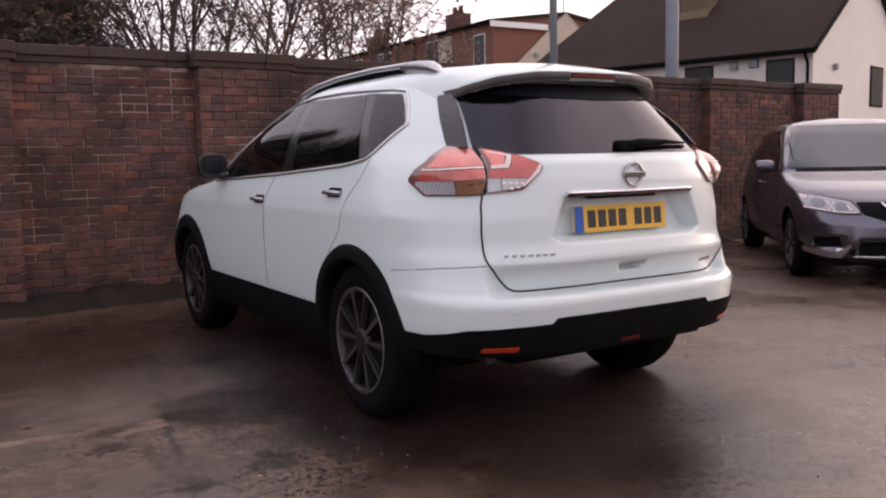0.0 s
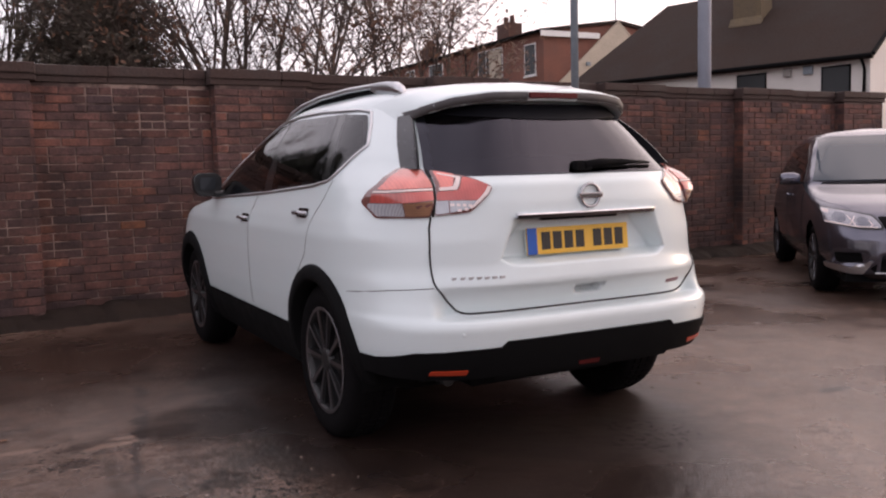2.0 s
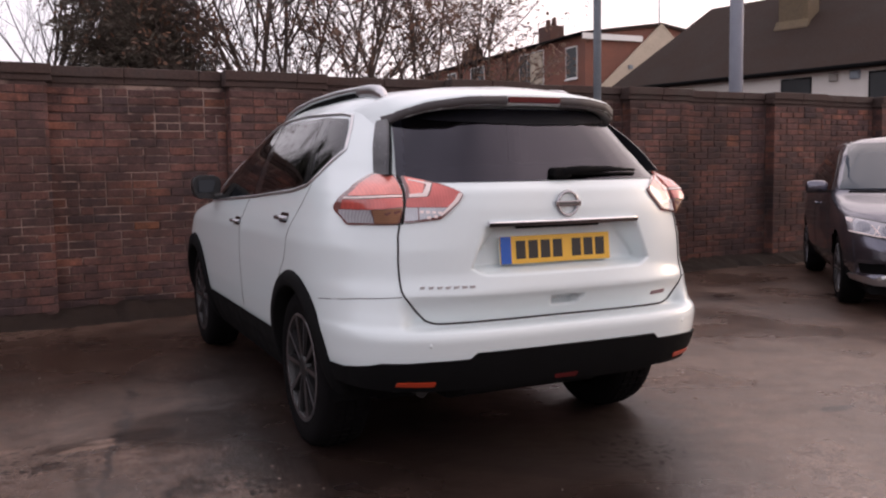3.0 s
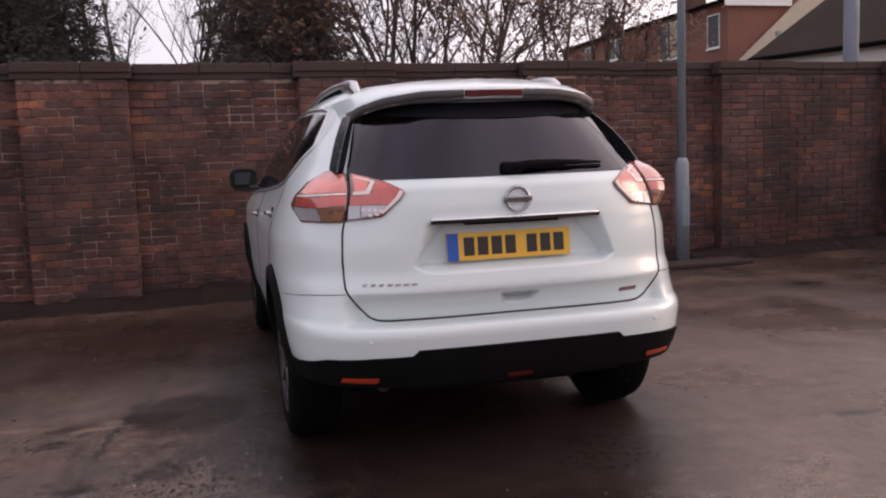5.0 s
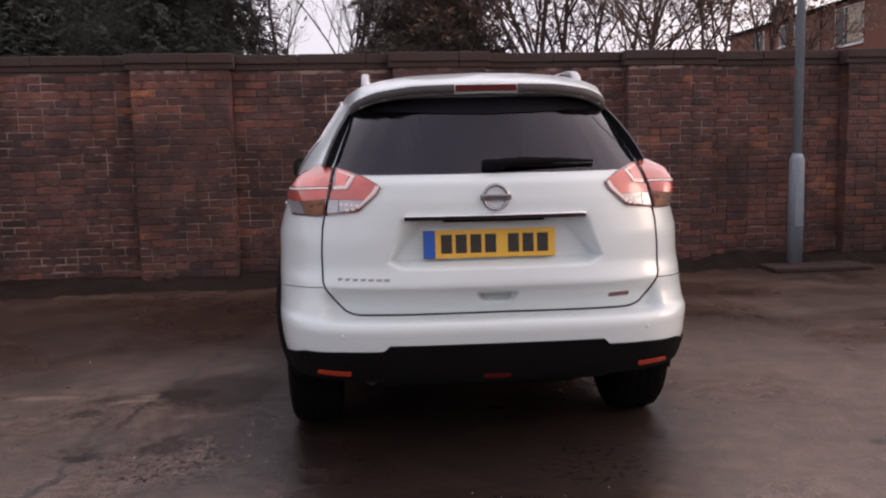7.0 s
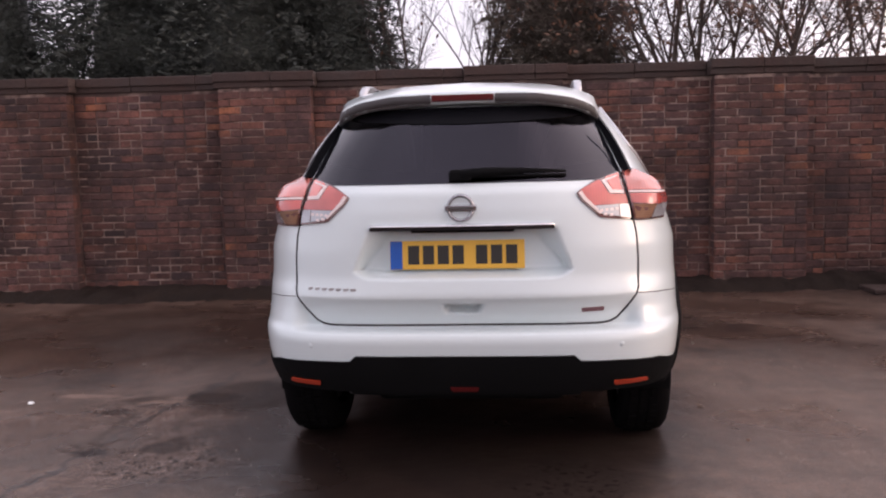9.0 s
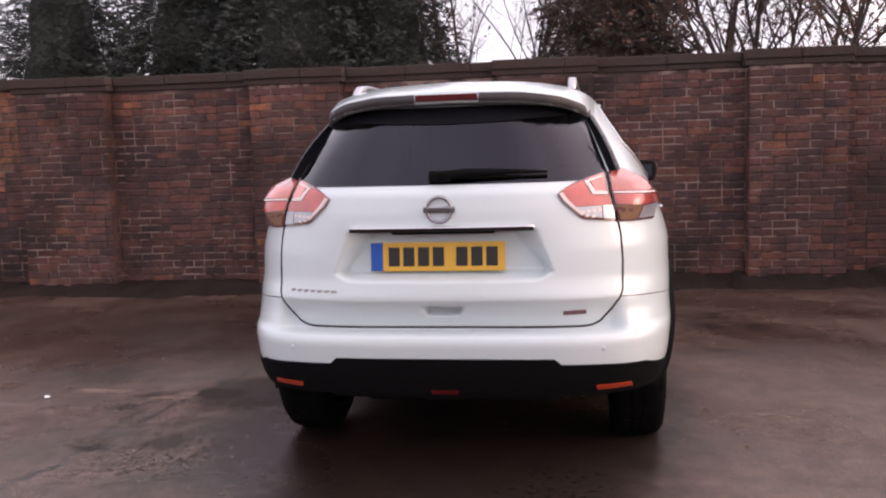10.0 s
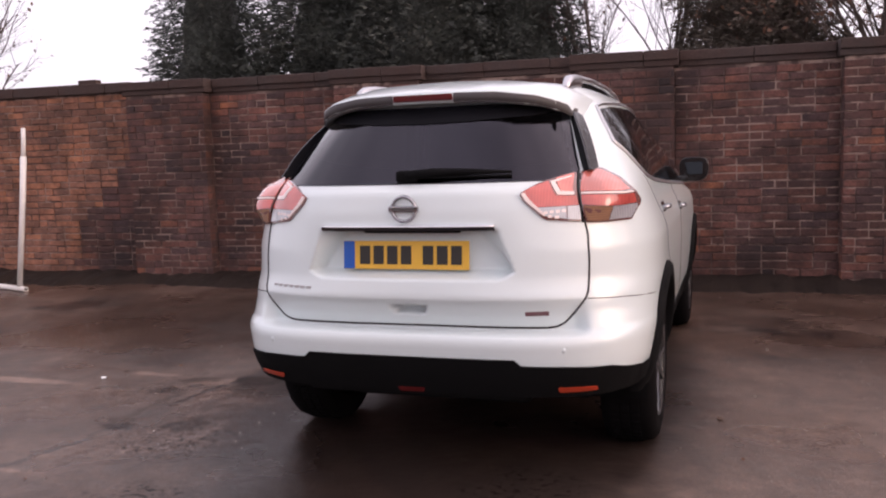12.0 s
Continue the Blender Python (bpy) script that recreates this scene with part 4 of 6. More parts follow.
patch("rear_window", REAR_GLASS, suv_shell.rear, M_REARGLASS, suv, 0.004, 0.006, 0.06, "dark privacy glass")
# the spoiler's dark reflection, painted on the glass as a black band
patch("glass_top_band", [(-0.500, 1.498), (-0.495, 1.472), (-0.40, 1.451), (-0.20, 1.437), (0.0, 1.432), (0.20, 1.437), (0.40, 1.451), (0.495, 1.472), (0.500, 1.498)], suv_shell.rear, M_TRIM, suv, 0.0075, 0.004, 0.05, "black band standing in for the spoiler's reflection in the glass")
for s in (-1, 1):
    at = suv_shell.side(s)
    for nm, poly in (("front_window", SIDE_FRONT), ("rear_door_window", SIDE_REAR), ("quarter_window", SIDE_QUARTER)):
        patch(nm, poly, at, M_TINT, suv, 0.003, 0.006, 0.06, "dark tinted side glass")
    for nm, poly in (("window_pillar", [(2.00, 1.134), (1.80, 1.145), (1.975, 1.529), (2.10, 1.526)]), ("window_pillar", [(1.075, 1.188), (0.985, 1.201), (1.215, 1.514), (1.335, 1.517)])):
        patch(nm, poly, at, M_GLOSSBLACK, suv, 0.002, 0.006, 0.06)
    seam("window_trim", [(3.14, 1.080), (2.0, 1.125), (1.20, 1.168), (1.00, 1.193), (0.945, 1.225), (0.806, 1.348), (0.886, 1.436), (0.972, 1.506), (1.10, 1.523), (1.60, 1.543), (1.95, 1.543), (2.31, 1.513), (2.70, 1.385), (3.14, 1.085)], at, suv, 0.0085, M_SATIN, 0.004)
    # black fin beside the rear window: a dark face towards the glass and a glossy flank, with a ridge between
    rows = []
    for k in range(21):
        f = k / 20
        z = 1.238 + 0.264 * f
        xi, xo = 0.634 - 0.104 * f, 0.680 - 0.124 * f + 0.010 * math.sin(math.pi * f)
        proud = 0.080 + 0.034 * math.sin(math.pi * f) - 0.040 * f
        pi, po = suv_shell.rear(xi, z), suv_shell.rear(xo, z)
        ridge = suv_shell.rear(xo - 0.018, z) + Vector((0.004, -proud, 0))
        rows.append([Vector((s * q.x, q.y, q.z)) for q in (pi + Vector((-0.004, 0.004, 0)), pi + Vector((0.002, -0.008, 0)), ridge + Vector((-0.004, -0.001, 0)), ridge + Vector((0.003, 0.002, 0)), po + Vector((0.004, -0.003, 0)), po + Vector((0.0, 0.012, 0)))])
    for nm, cols, fm, lb in (("window_fin_face", (0, 1, 2), M_TRIM, "matt black face of the fin beside the rear window"), ("window_fin_flank", (2, 3, 4, 5), M_FIN, "gloss black flank of the fin with reflection painted in")):
        bm = bmesh.new()
        grid_v = [[bm.verts.new(r[c]) for c in cols] for r in rows]
        for a, b in zip(grid_v, grid_v[1:]):
            for c in range(len(cols) - 1):
                bm.faces.new((a[c], a[c + 1], b[c + 1], b[c])).smooth = fm is M_TRIM
        bmesh.ops.recalc_face_normals(bm, faces=bm.faces[:])
        part(nm, bm, fm, suv, lb)
    # tail lamp
    outer = mirrored(rounded([(0.626, 1.231), (0.655, 1.239), (0.686, 1.239), (0.737, 1.197), (0.780, 1.150), (0.808, 1.112), (0.812, 1.096), (0.806, 1.038), (0.662, 1.046)], 0.008), s)
    inner = mirrored(rounded([(0.612, 1.229), (0.50, 1.194), (0.434, 1.158), (0.452, 1.128), (0.526, 1.062), (0.648, 1.048)], 0.010), s)
    for nm, poly in (("tail_lamp", outer), ("tail_lamp", inner)):
        lamp_at = lamp_bulge(s) if poly is outer else suv_shell.rear
        lamp = patch(nm, poly, lamp_at, M_LAMPDARK, suv, 0.008, 0.065 if poly is outer else 0.018, 0.03, "red and clear tail lamp", dome=0.003)
        if poly is outer:
            zones = (("lamp_red_lens", rounded([(0.634, 1.222), (0.658, 1.230), (0.682, 1.229), (0.728, 1.192), (0.763, 1.153), (0.640, 1.154)], 0.008), M_PINK, 0.0130),
                     ("lamp_light_guide", [(0.642, 1.1510), (0.768, 1.1480), (0.774, 1.1420), (0.644, 1.1445)], M_LAMPWHITE, 0.0140),
                     ("lamp_red_lens", [(0.646, 1.141), (0.775, 1.139), (0.793, 1.106), (0.652, 1.110)], M_REDBASE, 0.0130),
                     ("lamp_amber_part", [(0.656, 1.107), (0.728, 1.1055), (0.730, 1.052), (0.665, 1.054)], M_AMBER, 0.0130),
                     ("lamp_clear_part", [(0.731, 1.1055), (0.798, 1.103), (0.804, 1.090), (0.799, 1.046), (0.733, 1.052)], M_LAMPSILVER, 0.0130))
        else:
            zones = (("lamp_red_lens", rounded([(0.605, 1.221), (0.548, 1.205), (0.560, 1.184), (0.574, 1.159), (0.612, 1.156)], 0.006), M_PINK, 0.0130),
                     ("lamp_light_guide", [(0.615, 1.156), (0.572, 1.160), (0.549, 1.190), (0.598, 1.206), (0.598, 1.211), (0.533, 1.193), (0.562, 1.147), (0.616, 1.144)], M_LAMPWHITE, 0.0140),
                     ("lamp_red_lens", rounded([(0.527, 1.196), (0.444, 1.162), (0.462, 1.134), (0.492, 1.108), (0.634, 1.108), (0.624, 1.141), (0.557, 1.145)], 0.008), M_REDBASE, 0.0130),
                     ("lamp_light_guide", [(0.440, 1.157), (0.457, 1.130), (0.522, 1.074), (0.527, 1.079), (0.470, 1.135), (0.452, 1.161)], M_LAMPWHITE, 0.0140),
                     ("lamp_clear_part", [(0.497, 1.105), (0.524, 1.076), (0.596, 1.061), (0.594, 1.106)], M_LAMPSILVER, 0.0130),
                     ("lamp_clear_part", [(0.598, 1.106), (0.600, 1.060), (0.643, 1.055), (0.636, 1.106)], M_LAMPSILVER, 0.0130))
            for bu, bv in ((0.520, 1.092), (0.540, 1.094), (0.560, 1.095), (0.580, 1.096), (0.535, 1.078), (0.558, 1.074)):
                zones += (("lamp_reflector_block", [(bu, bv), (bu + 0.013, bv), (bu + 0.013, bv - 0.010), (bu, bv - 0.010)], M_LAMPWHITE, 0.0138),)
        for zn, zp, zm, zo in zones:
            patch(zn, mirrored(zp, s), lamp_at, zm, lamp, zo, 0.006, 0.03)
    seam("lamp_gap", mirrored([(0.619, 1.233), (0.636, 1.14), (0.655, 1.046)], s), suv_shell.rear, suv, 0.0055, off=0.002)
    # panel gaps
    seam("panel_gap", mirrored([(0.662, 1.045), (0.672, 1.0), (0.678, 0.90), (0.676, 0.79), (0.668, 0.766), (0.63, 0.715), (0.59, 0.672), (0.56, 0.658), (0.53, 0.654), (0.0, 0.656)], s), suv_shell.rear, suv, 0.0044)
    seam("panel_gap", mirrored([(0.676, 0.766), (0.80, 0.754), (0.845, 0.744), (0.872, 0.735), (0.886, 0.729)], s), suv_shell.rear, suv, 0.0018)
    seam("door_gap", [(2.14, 0.50), (2.14, 0.80), (2.12, 1.0), (2.06, 1.12)], at, suv, 0.0018)
    seam("door_gap", [(1.40, 0.50), (1.36, 0.66), (1.20, 0.80), (1.13, 0.86), (1.08, 1.0), (0.98, 1.12), (0.95, 1.20)], at, suv, 0.0016)
    # door handles
    for hy in (1.23, 2.23):
        z0 = 1.042 if hy < 2 else 0.985
        bm = bmesh.new()
        x0 = at(hy, z0).x
        tube(bm, [(x0 + s * 0.002, hy - 0.095, z0), (x0 + s * 0.020, hy - 0.082, z0 + 0.002), (x0 + s * 0.025, hy, z0 + 0.002), (x0 + s * 0.020, hy + 0.07, z0), (x0 + s * 0.002, hy + 0.085, z0)], [0.009, 0.011, 0.012, 0.011, 0.009], 10)
        dh = part("door_handle", bm, M_BADGECHROME, suv, "chrome door handle")
        # black patch puts in the shade of the hollow behind the handle
        patch("handle_shade", rounded([(hy - 0.09, z0 - 0.022), (hy + 0.06, z0 - 0.022), (hy + 0.06, z0 + 0.024), (hy - 0.09, z0 + 0.024)], 0.02), at, M_GLOSSBLACK, dh, 0.002, 0.006, 0.05)
    # mirror: a black housing with a painted cap in front of it
    mid = Vector((s * 0.940, 2.93, 1.174))

    def mirror_shell(grow, front):
        b = bmesh.new()
        bmesh.ops.create_uvsphere(b, u_segments=24, v_segments=14, radius=1.0)
        for v in b.verts:
            c = v.co
            v.co = Vector((math.copysign(abs(c.x) ** 0.66, c.x) * (0.091 + 0.008 * c.z), math.copysign(abs(c.y) ** 0.75, c.y) * 0.105, math.copysign(abs(c.z) ** 0.66, c.z) * 0.076)) * grow
            if v.co.y < -0.02:
                v.co.y = -0.02 - (0 if abs(c.x) < 0.8 else 0.004)
        if front:
            bmesh.ops.delete(b, geom=[v for v in b.verts if v.co.y < 0.012], context='VERTS')
        bmesh.ops.transform(b, matrix=Matrix.Translation(mid), verts=b.verts)
        return b
    mir = part("door_mirror", mirror_shell(1.0, False), M_GLOSSBLACK, suv, "gloss black door mirror", smooth=True)
    part("mirror_cap", mirror_shell(1.035, True), M_PAINT, mir, "white painted mirror cap", smooth=True)
    bm = boxed(-0.056, 0.056, -0.033, -0.028, -0.040, 0.042, Matrix.Translation(mid) @ Matrix.Rotation(radians(-8), 4, 'X'), bevel=0.0024)
    for v in bm.verts:
        if v.co.z < mid.z - 0.005 and s * (v.co.x - mid.x) < 0:
            v.co.x += s * 0.018
    part("mirror_glass", bm, M_MIRROR, mir)
    bm = boxed(min(s * 0.78, s * 0.91), max(s * 0.78, s * 0.91), 2.905, 2.985, 1.092, 1.135, bevel=0.014)
    part("mirror_arm", bm, M_GLOSSBLACK, mir)
    # roof rail
    bm = bmesh.new()
    rail = [(1.02, 1.640, 0.013), (1.15, 1.648, 0.015), (1.5, 1.656, 0.015), (1.9, 1.648, 0.015), (2.2, 1.624, 0.016), (2.38, 1.592, 0.018), (2.50, 1.555, 0.012)]
    line = [(s * (0.492 + 0.03 * sstep(0.9, 2.4, y)), y, z) for y, z, r in rail]
    tube(bm, line, [r for _, _, r in rail], 10)
    foot = []
    for y, z0, z1, hw in ((0.845, 1.575, 1.598, 0.012), (0.87, 1.578, 1.622, 0.020), (0.93, 1.585, 1.646, 0.023), (1.02, 1.592, 1.656, 0.022), (1.12, 1.604, 1.660, 0.019), (1.20, 1.628, 1.662, 0.015)):
        cx = s * (0.492 + 0.03 * sstep(0.9, 2.4, y))
        foot.append([bm.verts.new(q) for q in ((cx - hw, y, z0), (cx + hw, y, z0), (cx + hw * 0.8, y, z1 - 0.006), (cx + hw * 0.5, y, z1), (cx - hw * 0.5, y, z1), (cx - hw * 0.8, y, z1 - 0.006))])
    for a, b in zip(foot, foot[1:]):
        for c in range(6):
            bm.faces.new((a[c], a[(c + 1) % 6], b[(c + 1) % 6], b[c])).smooth = True
    bm.faces.new(foot[0])
    bm.faces.new(foot[-1][::-1])
    bmesh.ops.recalc_face_normals(bm, faces=bm.faces[:])
    rr = part("roof_rail", bm, M_SATIN, suv, "satin silver roof rail")
    # black sheet added in the open gap under the rail for its shade
    bm = bmesh.new()
    for (x0, y0, z0), (x1, y1, z1) in zip(line[1:-2], line[2:-1]):
        a = [bm.verts.new(v) for v in ((x0 - s * 0.008, y0, z0), (x1 - s * 0.008, y1, z1), (x1 - s * 0.014, y1, z1 - 0.07), (x0 - s * 0.014, y0, z0 - 0.07))]
        bm.faces.new(a)
        b = [bm.verts.new(v) for v in ((x0 - s * 0.02, y0, z0), (x1 - s * 0.02, y1, z1), (x1 - s * 0.03, y1, z1 - 0.07), (x0 - s * 0.03, y0, z0 - 0.07))]
        bm.faces.new(b[::-1])
    part("rail_gap_shade", bm, M_PLASTIC, rr)
    # reflectors low in the bumper
    patch("bumper_reflector", mirrored(rounded([(0.572, 0.440), (0.705, 0.438), (0.710, 0.422), (0.575, 0.420)], 0.005), s), low_shell.rear, M_REDDARK, suv, 0.006, 0.012, 0.04, "red bumper reflector")
    # sensors
    bm = bmesh.new()
    p = suv_shell.rear(s * 0.60, 0.585)
    lathe(bm, [(0.010, 0.0), (0.009, 0.0015), (0.001, 0.002)], Matrix.Translation(p) @ Matrix.Rotation(radians(90), 4, 'X'), 16)
    part("parking_sensor", bm, M_PAINT, suv)

# black insert of the rear bumper
insert = [(-0.83, 0.40), (0.83, 0.40), (0.845, 0.478), (0.76, 0.512), (0.60, 0.522), (0.445, 0.525), (0.42, 0.548), (-0.42, 0.548), (-0.445, 0.525), (-0.60, 0.522), (-0.76, 0.512), (-0.845, 0.478)]
patch("bumper_insert", insert, suv_shell.rear, M_PLASTIC, suv, 0.010, 0.03, 0.05, "black plastic rear bumper insert")
patch("fog_lamp", rounded([(-0.056, 0.420), (0.056, 0.420), (0.05, 0.402), (-0.05, 0.402)], 0.006), low_shell.rear, M_BRAKE, suv, 0.006, 0.012, 0.03, "dark red rear fog lamp")
bm = bmesh.new()
tube(bm, [(-0.5, 0.47, 0.325), (-0.5, 0.75, 0.325)], 0.028, 14)
part("exhaust", bm, M_RIMDARK, suv)
bm = boxed(-0.40, 0.40, 0.46, 0.72, 0.275, 0.37, bevel=0.03)
part("rear_silencer", bm, M_PLASTIC, suv)

M_INSET = material("matt_grey_inset", (0.050, 0.044, 0.045), 0.6, vary=0.1)
# spoiler over the rear window
bm = bmesh.new()
edge_z = smooth_table([(0.0, 1.566), (0.30, 1.560), (0.45, 1.541), (0.53, 1.516), (0.588, 1.480)])
edge_y = smooth_table([(0.0, 0.365), (0.25, 0.380), (0.41, 0.43), (0.51, 0.52), (0.588, 0.66)])
rows = []
for k in range(61):
    x = -0.588 + 1.176 * k / 60
    ax = abs(x)
    ez, ey = edge_z(ax), edge_y(ax)
    w = suv_shell.rear(x, min(ez - 0.035, 1.49))
    zr = float(np.interp(ax, [0, 0.2, 0.36, 0.47, 0.56, 0.588], [1.650, 1.643, 1.630, 1.608, 1.562, 1.54]))
    yr = 1.0 if ax < 0.45 else 1.0 - (ax - 0.45) * 1.5
    flow = sstep(0.54, 0.588, ax)
    rows.append([bm.verts.new(Vector(p).lerp(suv_shell.rear(x, p[2]) - Vector((0, 0.002, 0)), flow) if flow > 0 else p) for p in ((x, yr, zr - 0.004), (x, (yr + ey) / 2 - 0.02, (zr + ez) / 2 + 0.018), (x, ey + 0.03, ez + 0.006), (x, ey, ez - 0.004), (x, ey + 0.004, ez - 0.042), (x, ey + 0.025, ez - 0.048), (x, max(w.y - 0.003, ey + 0.03), ez - 0.046))])
for a, b in zip(rows, rows[1:]):
    for j in range(6):
        bm.faces.new((a[j], a[j + 1], b[j + 1], b[j])).smooth = True
bmesh.ops.recalc_face_normals(bm, faces=bm.faces[:])
part("roof_spoiler", bm, M_PAINT, suv, "white roof spoiler with a brake lamp")
bm = boxed(-0.125, 0.125, 0.361, 0.380, 1.529, 1.555, bevel=0.004)
part("brake_lamp", bm, M_BRAKE, suv, "dark red high brake lamp")
for s in (-1, 1):
    bm = bmesh.new()
    rows = []
    for k in range(19):
        ax = 0.129 + 0.440 * k / 18
        ey, ez = edge_y(ax) - 0.003, edge_z(ax)
        flow = sstep(0.54, 0.588, ax)
        rows.append([bm.verts.new(Vector((s * ax, ey + dy, ez + dz)).lerp(suv_shell.rear(s * ax, ez + dz) - Vector((0, 0.006, 0)), flow)) for dy, dz in ((0.014, -0.004), (0.0, -0.007), (0.003, -0.040), (0.018, -0.046))])
    for a, b in zip(rows, rows[1:]):
        for j in range(3):
            bm.faces.new((a[j], a[j + 1], b[j + 1], b[j])).smooth = True
    part("spoiler_inset", bm, M_INSET, suv, "grey inset in the spoiler edge")

# handle strip, badge, plate, wiper
bm = bmesh.new()
rows = []
for x in np.linspace(-0.352, 0.352, 29):
    c = suv_shell.rear(x, 1.040)
    rows.append([bm.verts.new((c.x, c.y + dy, 1.040 + dz)) for dy, dz in ((0.004, 0.012), (-0.012, 0.0115), (-0.020, 0.007), (-0.020, 0.003), (-0.010, -0.012), (0.004, -0.013))])
for a, b in zip(rows, rows[1:]):
    for j in range(5):
        bm.faces.new((a[j], a[j + 1], b[j + 1], b[j])).smooth = j in (1, 2)
bm.faces.new(rows[0])
bm.faces.new(rows[-1][::-1])
bmesh.ops.recalc_face_normals(bm, faces=bm.faces[:])
# downward faces take darker chrome: the ground's reflection put into the colour
for f in bm.faces:
    f.material_index = int(f.normal.z < -0.2)
part("tailgate_strip", bm, [M_CHROME, M_CHROMESHADE], suv, "chrome strip above the number plate")
patch("strip_underside", [(-0.20, 1.026), (0.20, 1.026), (0.19, 1.017), (-0.19, 1.017)], suv_shell.rear, M_PLASTIC, suv, 0.012, 0.02, 0.05)
bm = bmesh.new()
c = suv_shell.rear(0, 1.112) + Vector((0, -0.008, 0))
ring = [c + Vector((0.047 * math.cos(a), 0, 0.047 * math.sin(a))) for a in np.linspace(0, 2 * math.pi, 33)]
tube(bm, ring, 0.0070, 8, caps=False)
box(bm, -0.060, 0.060, c.y - 0.009, c.y + 0.004, c.z - 0.012, c.z + 0.012, bevel=0.004)
badge = part("round_badge", bm, M_BADGECHROME, suv, "plain chrome ring badge with a bar")
part("badge_bar", boxed(-0.046, 0.046, c.y - 0.0105, c.y - 0.0085, c.z - 0.006, c.z + 0.006, bevel=0.001), M_BADGE, badge, "dark plain bar across the badge")
pm = Matrix.Translation((-0.021, 0.172, 0.930)) @ Matrix.Rotation(radians(-5), 4, 'X')
plate = part("number_plate", boxed(-0.26, 0.26, -0.004, 0.004, -0.0555, 0.0555, pm, bevel=0.002), M_PLATE, suv, "yellow number plate with dark plain bars")
part("plate_band", boxed(-0.259, -0.212, -0.0055, -0.0042, -0.0545, 0.0545, pm), M_BLUE, plate)
u = -0.190
for k in range(7):
    if k == 4:
        u += 0.033
    part("plate_bar", boxed(u, u + 0.044, -0.0052, -0.0042, -0.0365, 0.0365, pm), M_INK, plate)
    u += 0.0575
part("plate_mount", boxed(-0.25, 0.25, 0.004, 0.03, -0.05, 0.05, pm), M_PAINT, plate)
bm = bmesh.new()
for k in range(7):
    x = -0.615 + 0.030 * k
    p = suv_shell.rear(x + 0.011, 0.802)
    box(bm, x, x + 0.022, p.y - 0.003, p.y + 0.004, 0.797, 0.807)
part("name_badge", bm, M_LETTER, suv, "small chrome letters worn to plain bars")
patch("engine_badge", rounded([(0.452, 0.704), (0.538, 0.706), (0.538, 0.722), (0.452, 0.720)], 0.003), suv_shell.rear, M_REDBADGE, suv, 0.003, 0.006, 0.05, "small dull red model badge")
bm = bmesh.new()
wp = [suv_shell.rear(x, z) + Vector((0, -0.03, 0.0)) for x, z in ((0.0, 1.235), (0.10, 1.246), (0.25, 1.247), (0.40, 1.242))]
tube(bm, wp, [0.020, 0.017, 0.011, 0.005], 8)
box(bm, -0.045, 0.045, wp[0].y - 0.012, wp[0].y + 0.04, 1.212, 1.256, bevel=0.012)
tube(bm, [suv_shell.rear(x, 1.228) + Vector((0, -0.012, 0)) for x in np.linspace(0.02, 0.40, 10)], 0.006, 6)
part("rear_wiper", bm, M_PLASTIC, suv, "black rear wiper arm")
# windscreen
bm = bmesh.new()
rows = []
for k in range(14):
    z = 1.10 + 0.42 * k / 13
    hw = suv_shell.W(z) * 0.86
    rows.append([bm.verts.new(suv_shell.front(-hw + 2 * hw * j / 20, z) + Vector((0, 0.005, 0))) for j in range(21)])
for a, b in zip(rows, rows[1:]):
    for j in range(20):
        bm.faces.new((a[j], a[j + 1], b[j + 1], b[j])).smooth = True
part("windscreen", bm, M_TINT, suv)


# ---- grey hatchback ----
HAT_W = [(0.18, 0.74), (0.28, 0.82), (0.40, 0.865), (0.60, 0.884), (0.80, 0.88), (0.90, 0.865), (0.98, 0.845), (1.06, 0.80), (1.20, 0.735), (1.32, 0.67), (1.40, 0.60), (1.44, 0.52), (1.46, 0.42), (1.475, 0.22), (1.48, 0.03)]
HAT_R = [(0.18, 0.30), (0.30, 0.10), (0.45, 0.02), (0.60, 0.01), (0.80, 0.06), (0.95, 0.12), (1.05, 0.20), (1.30, 0.45), (1.40, 0.60), (1.45, 0.85), (1.47, 1.2), (1.48, 1.7)]
HAT_F = [(0.18, 4.22), (0.25, 4.34), (0.40, 4.385), (0.55, 4.375), (0.68, 4.31), (0.76, 4.20), (0.84, 4.02), (0.90, 3.75), (0.945, 3.40), (0.98, 3.14), (1.05, 2.98), (1.20, 2.66), (1.34, 2.36), (1.41, 2.18), (1.45, 2.02), (1.47, 1.9), (1.48, 1.75)]

HAT_W, HAT_R, HAT_F = ([(z if z < 0.95 else 0.95 + (z - 0.95) * 1.145, v) for z, v in t] for t in (HAT_W, HAT_R, HAT_F))


def hat_up(z):
    return z if z < 0.95 else 0.95 + (z - 0.95) * 1.145


def hat_fdent(x, z):
    ax = abs(x)
    d = 0.0
    if 0.24 < z < 0.47 and ax < 0.86:
        d += 0.05 * sstep(0.0, 0.03, 0.47 - ax) * sstep(0.25, 0.28, z) * (1 - sstep(0.40, 0.43, z))
        d += 0.06 * sstep(0.55, 0.60, ax) * (1 - sstep(0.76, 0.80, ax)) * sstep(0.30, 0.34, z) * (1 - sstep(0.41, 0.45, z))
    return d


hat = Shell(HAT_W, HAT_R, HAT_F, 0.95, [(0.18, 0.95), (0.90, 0.95), (1.06, 0.55), (1.7, 0.50)], [(0.18, 3.4), (0.7, 3.0), (0.95, 3.0), (1.08, 4.4), (1.7, 4.4)], None, hat_fdent)
hatch = thing("car", "dark metallic grey hatchback parked before the brick wall", "car")
HR, HF, HWR = 0.80, 3.44, 0.318
